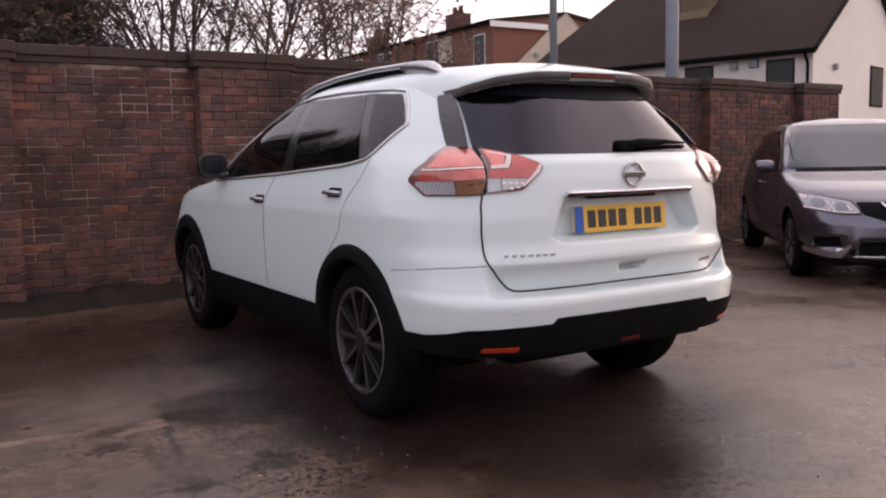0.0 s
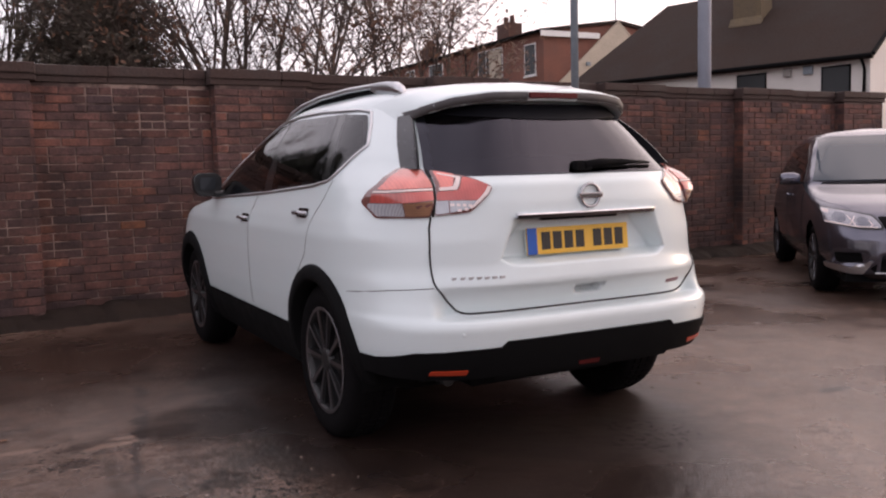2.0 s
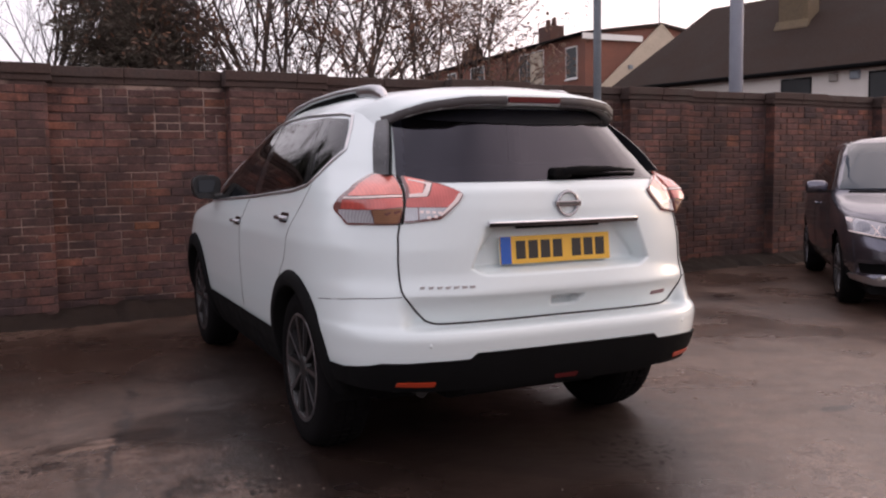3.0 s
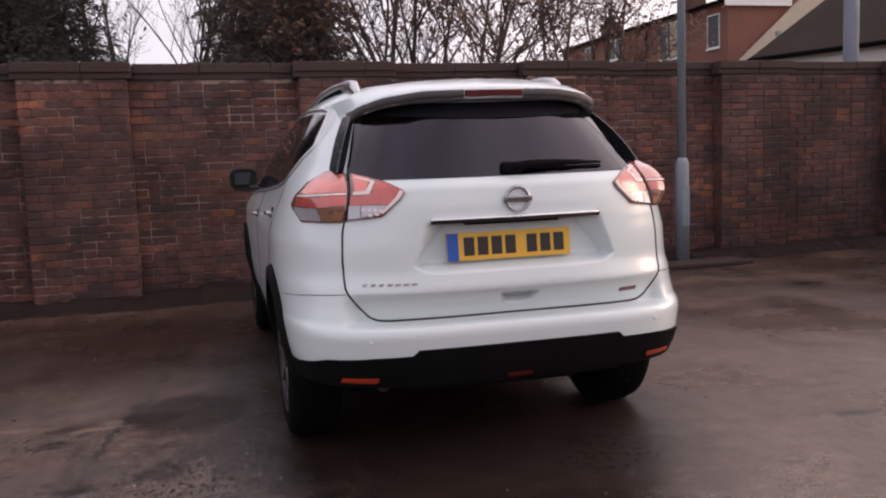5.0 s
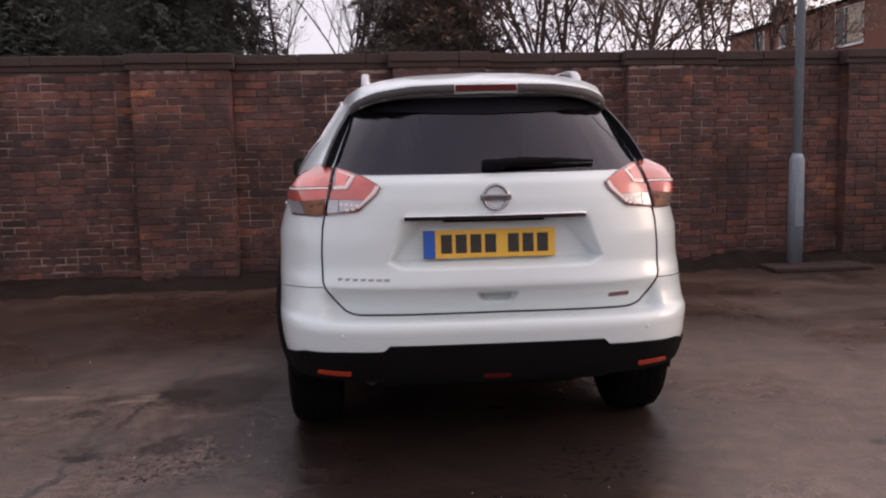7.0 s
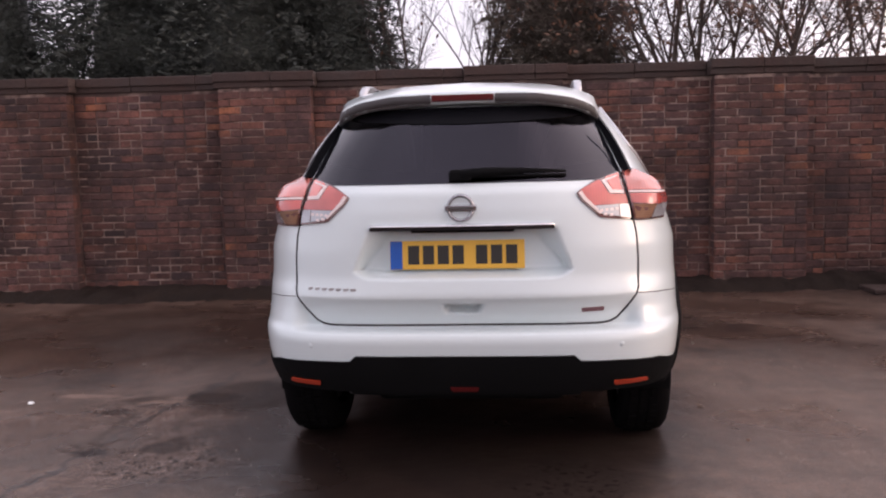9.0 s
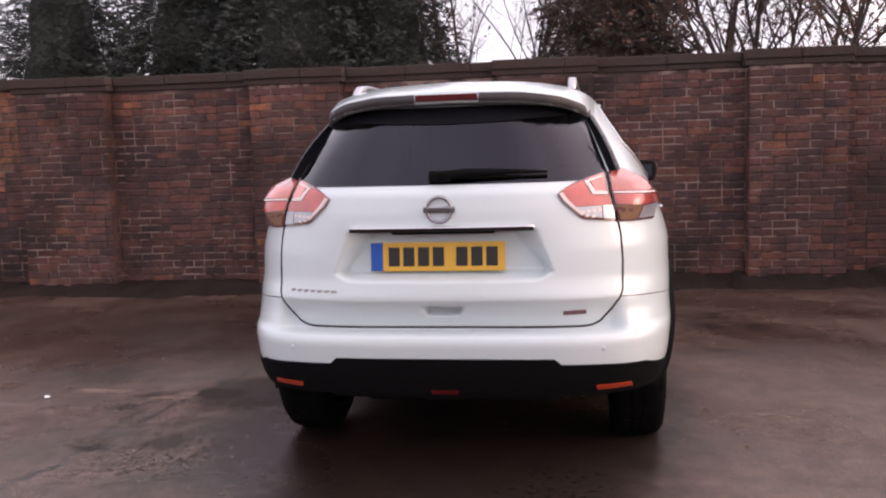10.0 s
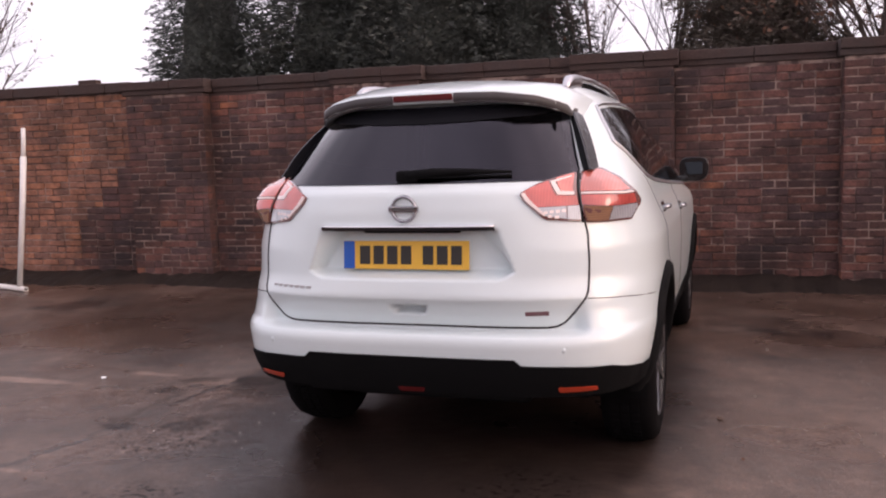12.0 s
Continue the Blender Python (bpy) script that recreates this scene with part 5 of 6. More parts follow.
H_WIND = [(-0.775, 1.02), (0.775, 1.02), (0.592, 1.468), (-0.592, 1.468)]
H_SIDE = rounded([(2.72, 0.998), (0.72, 1.07), (0.80, 1.335), (1.30, 1.428), (1.88, 1.412), (2.30, 1.25)], 0.03)
hat_holes = [shrink(H_SIDE, 0.03)]


def hat_keep(c):
    for hy in (HR, HF):
        if abs(c.x) > 0.52 and math.hypot(c.y - hy, c.z - HWR) < 0.345:
            return False
    if abs(c.x) > 0.45 and inside(c.y, c.z, hat_holes[0]):
        return False
    return True


levels = list(np.arange(0.20, 1.44, 0.0145)) + [hat_up(z) for z in (1.405, 1.415, 1.425, 1.435, 1.445, 1.453, 1.46, 1.467, 1.473, 1.48)]
part("body", hat.mesh(levels, 30, 60, 90, hat_keep, True), M_GREY, hatch, "metallic grey bodywork")
hc = Vector((0, 2.2, 0.7))
patch("windscreen", H_WIND, hat.front, M_CLEARGLASS, hatch, 0.010, 0.012, 0.03, "pale reflecting windscreen", centre=hc)
patch("scuttle", [(-0.72, 0.988), (0.72, 0.988), (0.70, 1.008), (-0.70, 1.008)], hat.front, M_PLASTIC, hatch, 0.004, 0.01, 0.07, centre=hc)
for s in (-1, 1):
    at = hat.side(s)
    patch("side_window", H_SIDE, at, M_TINT, hatch, 0.006, 0.008, 0.04, "dark side glass", centre=hc)
    patch("window_pillar", [(1.96, 1.01), (1.84, 1.015), (1.78, 1.42), (1.90, 1.42)], at, M_GLOSSBLACK, hatch, 0.005, 0.006, 0.07, centre=hc)
    lamp = mirrored(rounded([(0.845, 0.812), (0.66, 0.780), (0.50, 0.748), (0.44, 0.660), (0.44, 0.628), (0.60, 0.628), (0.838, 0.672)], 0.015), s)
    patch("headlamp", lamp, hat.front, M_GLOSSBLACK, hatch, 0.006, 0.015, 0.04, "clear headlamp with bright reflectors", centre=hc)
    patch("lamp_reflector", mirrored(rounded([(0.836, 0.800), (0.66, 0.768), (0.512, 0.738), (0.458, 0.664), (0.455, 0.640), (0.60, 0.640), (0.830, 0.682)], 0.012), s), hat.front, M_HEADOPTIC, hatch, 0.009, 0.006, 0.03, centre=hc)
    for lu, lv, lr in ((0.735, 0.724, 0.047), (0.580, 0.692, 0.042)):
        bowl = [(s * (lu + lr * math.cos(a)), lv + 0.85 * lr * math.sin(a)) for a in np.linspace(0, 2 * math.pi, 15)[:-1]]
        patch("lamp_bowl", bowl, hat.front, M_BOWL, hatch, 0.012, 0.006, 0.03, centre=hc)
    for ru in (0.655, 0.515):
        seam("lamp_rib", mirrored([(ru + 0.024, 0.742 - 0.25 * (0.655 - ru)), (ru, 0.700 - 0.2 * (0.655 - ru)), (ru + 0.022, 0.664 - 0.1 * (0.655 - ru))], s), hat.front, hatch, 0.0045, M_LAMPWHITE, 0.014, centre=hc)
    seam("lamp_rib", mirrored([(0.632, 0.735), (0.652, 0.700), (0.634, 0.660)], s), hat.front, hatch, 0.0045, M_LAMPWHITE, 0.014, centre=hc)
    patch("lamp_corner_light", mirrored([(0.830, 0.790), (0.790, 0.784), (0.800, 0.752), (0.828, 0.760)], s), hat.front, M_LAMPWHITE, hatch, 0.012, 0.006, 0.03, centre=hc)
    patch("lamp_light_guide", mirrored([(0.825, 0.690), (0.64, 0.655), (0.48, 0.648), (0.48, 0.640), (0.64, 0.646), (0.825, 0.678)], s), hat.front, M_LAMPWHITE, hatch, 0.015, 0.006, 0.03, centre=hc)
    patch("fog_surround", mirrored(rounded([(0.60, 0.435), (0.785, 0.425), (0.75, 0.335), (0.58, 0.345)], 0.02), s), hat.front, M_PLASTIC, hatch, 0.003, 0.01, 0.03, centre=hc)
    patch("fog_blade", mirrored([(0.815, 0.318), (0.66, 0.302), (0.60, 0.318), (0.545, 0.368), (0.52, 0.366), (0.575, 0.262), (0.66, 0.258), (0.80, 0.285)], s), hat.front, M_SATIN, hatch, 0.022, 0.03, 0.03, "silver blade under the fog lamp", centre=hc)
    seam("grille_trim", mirrored([(0.27, 0.728), (0.20, 0.650), (0.12, 0.590), (0.0, 0.575)], s), hat.front, hatch, 0.012, M_CHROME, 0.012, centre=hc)
    seam("door_gap", [(2.85, 0.32), (2.88, 0.75), (2.93, 0.96)], at, hatch, 0.0025, centre=hc)
    seam("door_gap", [(1.80, 0.32), (1.82, 0.75), (1.86, 1.0)], at, hatch, 0.0025, centre=hc)
    for hy in (HR, HF):
        bm = bmesh.new()
        rows = []
        for k in range(33):
            a = radians(-104 + 208 * k / 32)
            rows.append([bm.verts.new((s * x, hy + r * math.sin(a), HWR + r * math.cos(a))) for r, x in ((0.05, 0.55), (0.36, 0.55), (0.36, 0.845))])
        for a, b in zip(rows, rows[1:]):
            for j in range(2):
                bm.faces.new((a[j], a[j + 1], b[j + 1], b[j])).smooth = True
        part("wheel_arch_liner", bm, M_PLASTIC, hatch)
        build_wheel(hatch, s * 0.855, hy, HWR, 0.205, s, 0.218)
    bm = bmesh.new()
    bmesh.ops.create_uvsphere(bm, u_segments=20, v_segments=12, radius=1.0)
    for v in bm.verts:
        c = v.co
        v.co = Vector((math.copysign(abs(c.x) ** 0.6, c.x) * 0.105, math.copysign(abs(c.y) ** 0.8, c.y) * 0.07, math.copysign(abs(c.z) ** 0.7, c.z) * 0.062))
    bmesh.ops.transform(bm, matrix=Matrix.Translation((s * 0.965, 2.66, 1.045)), verts=bm.verts)
    mir = part("door_mirror", bm, M_GREY, hatch, smooth=True)
    part("mirror_base", boxed(s * 0.965 - 0.095, s * 0.965 + 0.095, 2.61, 2.705, 0.985, 1.012, bevel=0.01), M_GLOSSBLACK, mir)
    part("mirror_arm", boxed(min(s * 0.80, s * 0.90), max(s * 0.80, s * 0.90), 2.64, 2.69, 0.985, 1.01), M_GLOSSBLACK, mir)
    bm = bmesh.new()
    x0 = at(1.95, 0.86).x
    tube(bm, [(x0, 1.86, 0.86), (x0 + s * 0.03, 1.88, 0.86), (x0 + s * 0.03, 2.02, 0.86), (x0, 2.04, 0.86)], 0.012, 8)
    part("door_handle", bm, M_GREY, hatch)
patch("grille", rounded([(-0.47, 0.735), (0.47, 0.735), (0.43, 0.632), (0.26, 0.575), (0.12, 0.545), (-0.12, 0.545), (-0.26, 0.575), (-0.43, 0.632)], 0.02), hat.front, M_PLASTIC, hatch, 0.004, 0.012, 0.04, "black grille", centre=hc)
patch("lower_grille", rounded([(-0.42, 0.395), (0.42, 0.395), (0.54, 0.305), (0.50, 0.265), (-0.50, 0.265), (-0.54, 0.305)], 0.02), hat.front, M_PLASTIC, hatch, 0.003, 0.01, 0.04, "black lower grille", centre=hc)
seam("lip_trim", [(-0.50, 0.268), (0.50, 0.268)], hat.front, hatch, 0.009, M_CHROME, 0.02, centre=hc)
bm = bmesh.new()
ring = [Vector((0.042 * math.cos(a), 4.37, 0.60 + 0.042 * math.sin(a))) for a in np.linspace(0, 2 * math.pi, 25)]
tube(bm, ring, 0.006, 8, caps=False)
box(bm, -0.052, 0.052, 4.36, 4.376, 0.592, 0.608)
part("round_badge", bm, M_CHROME, hatch)
np2 = part("number_plate", boxed(-0.26, 0.26, 4.392, 4.400, 0.40, 0.511, bevel=0.002), M_WHITEFRAME, hatch, "white number plate with a blue band")
part("plate_band", boxed(0.212, 0.259, 4.4005, 4.402, 0.402, 0.509), M_BLUE, np2)
for k in range(7):
    u = -0.225 + 0.0575 * k + (0.03 if k > 3 else 0)
    part("plate_bar", boxed(u, u + 0.042, 4.4005, 4.402, 0.42, 0.492), M_INK, np2)
part("plate_mount", boxed(-0.24, 0.24, 4.33, 4.392, 0.41, 0.50), M_PLASTIC, np2)
part("cabin_floor", boxed(-0.68, 0.68, 0.5, 3.1, 0.50, 0.90, bevel=0.02), M_INTERIOR, hatch)
part("dashboard", boxed(-0.68, 0.68, 2.45, 2.95, 0.86, 1.0, bevel=0.04), M_INTERIOR, hatch)
for sx in (-0.36, 0.36):
    bm = boxed(sx - 0.2, sx + 0.2, 1.55, 1.70, 0.85, 1.15, bevel=0.04)
    box(bm, sx - 0.11, sx + 0.11, 1.57, 1.66, 1.16, 1.30, bevel=0.03)
    part("seat_back", bm, M_INTERIOR, hatch)
part("underbody", boxed(-0.70, 0.70, 0.35, 4.15, 0.17, 0.24), M_PLASTIC, hatch)
hatch.matrix_world = pose(7.619, 4.840, 0, 0, 0, 138.3)

# ---- posts ----
post_a = thing("lamp_post", "slim grey steel lamp post standing before the wall", "lamp post", m=pose(3.79, 5.35, 0))
bm = bmesh.new()
tube(bm, [(0, 0, 0), (0, 0, 1.10), (0, 0, 1.16)], [0.075, 0.073, 0.046], 20)
part("base_section", bm, M_GALV, post_a, "wider galvanised base section")
part("pole", tube(bmesh.new(), [(0, 0, 1.15), (0, 0, 7.5)], [0.045, 0.038], 18), M_GALV, post_a)
part("access_door", boxed(-0.045, 0.045, -0.080, -0.070, 0.42, 0.86, bevel=0.003), M_GALV, post_a)
bm = bmesh.new()
lathe(bm, [(0.09, 0.0), (0.088, 0.03), (0.082, 0.035)], Matrix.Identity(4), 20)
part("collar", bm, M_GALV, post_a)
bm = bmesh.new()
tube(bm, [(0, 0, 7.4), (0, -0.25, 7.62), (0, -0.9, 7.7)], [0.03, 0.028, 0.025], 10)
part("arm", bm, M_GALV, post_a)
part("lantern", boxed(-0.11, 0.11, -1.45, -0.85, 7.64, 7.78, bevel=0.03), M_GALV, post_a)
slab = part("kerb_slab", boxed(3.42, 4.42, 4.98, 5.36, 0.0, 0.045, bevel=0.01), M_COPING)
tagged(slab, "low dark stone slab round the post foot", "kerb", kind="structure")
post_b = thing("street_pole", "thick pale grey painted pole behind the wall", "pole", m=pose(6.95, 6.56, 0))
part("pole", tube(bmesh.new(), [(0, 0, 0), (0, 0, 4.2), (0, 0, 9)], [0.097, 0.091, 0.080], 22), M_POSTPAINT, post_b)
part("foot", tube(bmesh.new(), [(0, 0, 0), (0, 0, 1.2)], 0.12, 20), M_POSTPAINT, post_b)

# ---- white tube frame by the orange wall ----
barrier = thing("barrier_frame", "white metal tube upright on a foot rail before the brick wall", "barrier", m=pose(-5.97, 4.306, 0, 0, 0, -18.4))
bm = bmesh.new()
tube(bm, [(-0.12, 0.0, 0.058), (-0.055, 0.065, 0.9), (-0.018, 0.102, 1.44)], [0.029, 0.030, 0.032], 14)
part("upright", bm, M_WHITEMETAL, barrier)
part("inner_tube", tube(bmesh.new(), [(-0.028, 0.100, 1.40), (-0.014, 0.112, 1.60), (-0.008, 0.118, 1.74)], 0.023, 12), M_WHITEMETAL, barrier)
bm = bmesh.new()
tube(bm, [(0.0, 0, 0.033), (-1.6, 0, 0.033)], 0.028, 14)
part("bottom_rail", bm, M_WHITEMETAL, barrier)
# dark disc on the capped tube stands in for the shade inside it
part("rail_bore", tube(bmesh.new(), [(0.003, 0, 0.033), (-0.01, 0, 0.033)], 0.016, 12), M_SEAM, barrier, "dark disc for the shade in the tube's open end")

# ---- buildings ----
def slate_roof(name, quads, parent, mat):
    bm = bmesh.new()
    for q in quads:
        a = [bm.verts.new(p) for p in q]
        b = [bm.verts.new((p[0], p[1], p[2] - 0.18)) for p in q]
        n = len(a)
        bm.faces.new(a)
        bm.faces.new(b[::-1])
        for k in range(n):
            bm.faces.new((a[k], b[k], b[(k + 1) % n], a[(k + 1) % n]))
    bmesh.ops.recalc_face_normals(bm, faces=bm.faces[:])
    return part(name, bm, mat, parent)


def window_west(parent, x, y0, y1, z0, z1, frame_mat=None):
    """A window in a wall that faces -x, set in with its own frame."""
    w = part("window", boxed(x - 0.03, x + 0.05, y0, y1, z0, z1), frame_mat or M_WHITEFRAME, parent)
    n = max(1, round((y1 - y0) / 0.9))
    for k in range(n):
        a = y0 + 0.06 + (y1 - y0 - 0.06) * k / n
        b = y0 + (y1 - y0 - 0.06) * (k + 1) / n
        part("pane", boxed(x - 0.036, x - 0.031, a, b, z0 + 0.06, z1 - 0.06), M_DARKWIN, w)
    part("sill", boxed(x - 0.10, x + 0.02, y0 - 0.05, y1 + 0.05, z0 - 0.08, z0), frame_mat or M_WHITEFRAME, w)
    return w


BX, BY0, BY1, BE = 24.1, 16.5, 28.6, 4.78
bung = thing("bungalow", "white rendered building with a dark hipped tile roof", "house")
part("wall", boxed(BX, BX + 11, BY0, BY1, 0, BE), M_RENDER, bung, "white painted rendered wall")
RX, RZ = BX + 5.5, 8.35
bm = bmesh.new()
prism(bm, [(BX, BE), (BX + 11, BE), (RX, RZ)], 0.3, Matrix.Translation((0, BY0 + 0.3, 0)) @ Matrix.Rotation(radians(90), 4, 'X'))
part("gable", bm, M_RENDER, bung)
slate_roof("roof", [[(BX - 0.35, BY0 - 0.2, BE - 0.1), (BX - 0.35, BY1 + 0.3, BE - 0.1), (RX, BY1 - 1.0, RZ + 0.15), (RX, BY0 - 0.2, RZ + 0.15)],
                    [(BX + 11.35, BY0 - 0.2, BE - 0.1), (RX, BY0 - 0.2, RZ + 0.15), (RX, BY1 - 1.0, RZ + 0.15), (BX + 11.35, BY1 + 0.3, BE - 0.1)],
                    [(BX - 0.35, BY1 + 0.3, BE - 0.1), (BX + 11.35, BY1 + 0.3, BE - 0.1), (RX, BY1 - 1.0, RZ + 0.15)]], bung, M_ROOF)
part("gutter", tube(bmesh.new(), [(BX - 0.40, BY0 - 0.2, BE - 0.16), (BX - 0.40, BY1 + 0.3, BE - 0.16)], 0.075, 10), M_PLASTIC, bung, "black gutter")
part("downpipe", tube(bmesh.new(), [(BX - 0.36, BY0 + 0.18, BE - 0.2), (BX - 0.08, BY0 + 0.16, BE - 0.55), (BX - 0.08, BY0 + 0.16, 0.1)], 0.05, 10), M_PLASTIC, bung)
part("verge_board", tube(bmesh.new(), [(BX - 0.38, BY0 - 0.22, BE - 0.12), (RX, BY0 - 0.22, RZ + 0.10), (BX + 11.38, BY0 - 0.22, BE - 0.12)], 0.08, 4), M_PLASTIC, bung)
for y0, y1 in ((17.12, 18.12), (20.1, 21.25)):
    window_west(bung, BX, y0, y1, 3.3, 4.42, M_PLASTIC)
part("wall_vent", boxed(BX - 0.15, BX + 0.02, 18.40, 18.72, 4.20, 4.50, bevel=0.03), M_GALV, bung)
part("flue", boxed(BX - 0.16, BX + 0.02, 19.16, 19.44, 4.18, 4.46, bevel=0.03), M_VENT, bung, "small grey boiler outlet box")
part("wall_lamp", boxed(BX + 1.95, BX + 2.15, BY0 - 0.16, BY0 + 0.02, 4.08, 4.30, bevel=0.04), M_GALV, bung, "small grey wall fitting")
w = part("window", boxed(30.3, 31.9, BY0 - 0.05, BY0 + 0.04, 2.9, 4.5), M_PLASTIC, bung)
part("pane", boxed(30.38, 31.82, BY0 - 0.06, BY0 - 0.052, 2.98, 4.42), M_INTERIOR, w)
# buff brick chimney that stands on the near slope, with a mortar flashing at its foot
chim = part("chimney", boxed(26.95, 27.85, 21.72, 22.92, 6.3, 9.3), M_BUFF, bung, "weathered buff brick chimney")
part("chimney_cap", boxed(26.85, 27.95, 21.62, 23.02, 9.3, 9.45, bevel=0.03), M_COPING, chim)
bm = bmesh.new()
prism(bm, [(26.72, 6.60), (26.94, 6.72), (26.94, 6.98), (26.90, 6.98), (26.72, 6.66)], 1.36, Matrix.Translation((0, 23.00, 0)) @ Matrix.Rotation(radians(90), 4, 'X'))
part("flashing", bm, M_BUFF, chim, "mortar flashing at the chimney foot")
bung.matrix_world = Matrix.Translation((BX, BY0, 0)) @ Matrix.Rotation(radians(16), 4, 'Z') @ Matrix.Translation((-BX, -BY0, 0))

HX, HY0, HY1, HE = 24.4, 36.02, 57.0, 8.40
house = thing("brick_house", "two storey red brick house with white fascia", "house")
part("wall", boxed(HX, HX + 9.4, HY0, HY1, 0, HE), M_HOUSEBRICK, house, "red brick walls")
bm = bmesh.new()
prism(bm, [(HX, HE), (HX + 9.4, HE), (HX + 4.88, 9.02)], 0.25, Matrix.Translation((0, HY0 + 0.25, 0)) @ Matrix.Rotation(radians(90), 4, 'X'))
part("gable", bm, M_HOUSEBRICK, house)
# cream rendered gable of the lower wing that stands against the end wall
bm = bmesh.new()
prism(bm, [(HX + 0.06, 0), (HX + 9.4, 0), (HX + 9.4, 5.05), (29.28, 9.05), (HX + 0.06, 4.86)], 0.16, Matrix.Translation((0, HY0 - 0.01, 0)) @ Matrix.Rotation(radians(90), 4, 'X'))
end = part("end_wall", bm, M_CREAM, house, "cream rendered gable end")
bm = bmesh.new()
tube(bm, [(HX + 0.02, HY0 - 0.13, 4.90), (29.28, HY0 - 0.13, 9.12), (HX + 9.45, HY0 - 0.13, 5.08)], 0.07, 4)
part("coping", bm, M_CREAM, end)
part("wall_light", boxed(27.02, 27.30, HY0 - 0.26, HY0 - 0.17, 6.62, 6.84, bevel=0.02), M_GALV, end, "small grey wall fitting")
part("aerial", tube(bmesh.new(), [(29.3, HY0 + 0.1, 9.0), (29.3, HY0 + 0.1, 10.6)], 0.035, 6), M_GALV, house)
slate_roof("roof", [[(HX - 0.3, HY0 - 0.15, HE + 0.08), (HX - 0.3, HY1, HE + 0.08), (HX + 4.88, HY1, 9.20), (HX + 4.88, HY0 - 0.15, 9.20)], [(HX + 9.7, HY0 - 0.15, HE + 0.08), (HX + 4.88, HY0 - 0.15, 9.20), (HX + 4.88, HY1, 9.20), (HX + 9.7, HY1, HE + 0.08)]], house, M_ROOF)
part("fascia", boxed(HX - 0.30, HX + 3.55, HY0 - 0.22, HY0 - 0.16, HE - 0.30, HE + 0.0), M_WHITEFRAME, house, "white fascia board")
part("gutter", tube(bmesh.new(), [(HX - 0.34, HY0 - 0.1, HE - 0.02), (HX - 0.34, HY1, HE - 0.02)], 0.07, 8), M_PLASTIC, house, "black gutter")
part("downpipe", tube(bmesh.new(), [(HX - 0.08, 44.3, HE - 0.1), (HX - 0.08, 44.3, 0.1)], 0.05, 8), M_PLASTIC, house)
for y0, y1, z0, z1 in ((36.75, 37.85, 6.18, 7.88), (40.15, 42.90, 6.12, 8.12), (47.45, 49.40, 6.85, 8.10), (51.6, 53.0, 6.85, 8.10), (37.0, 38.6, 2.4, 4.0), (41.0, 42.6, 2.4, 4.0)):
    window_west(house, HX, y0, y1, z0, z1)
# drawn pale curtain that fills part of the wide window
part("curtain", boxed(HX - 0.044, HX - 0.037, 40.25, 41.62, 6.22, 8.02), M_CREAM, house, "pale closed curtain")
for y in (40.5, 50.5):
    ch = part("chimney", boxed(HX + 0.25, HX + 1.15, y - 0.65, y + 0.65, HE - 0.1, HE + 1.05), M_SOOTBRICK, house)
    for d in (-0.32, 0.30):
        part("chimney_pot", tube(bmesh.new(), [(HX + 0.7, y + d, HE + 1.05), (HX + 0.7, y + d, HE + 1.5)], [0.16, 0.13], 10), M_SOOTBRICK, ch)


# ---- trees ----
def tapered(bm, p, d, length, r0, r1, rnd, wander, sides, segs):
    pts, rad = [p.copy()], [r0]
    q, e = p.copy(), d.copy()
    for k in range(segs):
        e = (e + Vector((rnd.uniform(-1, 1), rnd.uniform(-1, 1), rnd.uniform(-0.6, 0.9))) * wander).normalized()
        q = q + e * (length / segs)
        pts.append(q.copy())
        rad.append(r0 + (r1 - r0) * (k + 1) / segs)
    tube(bm, pts, rad, sides, caps=False)
    return pts, e


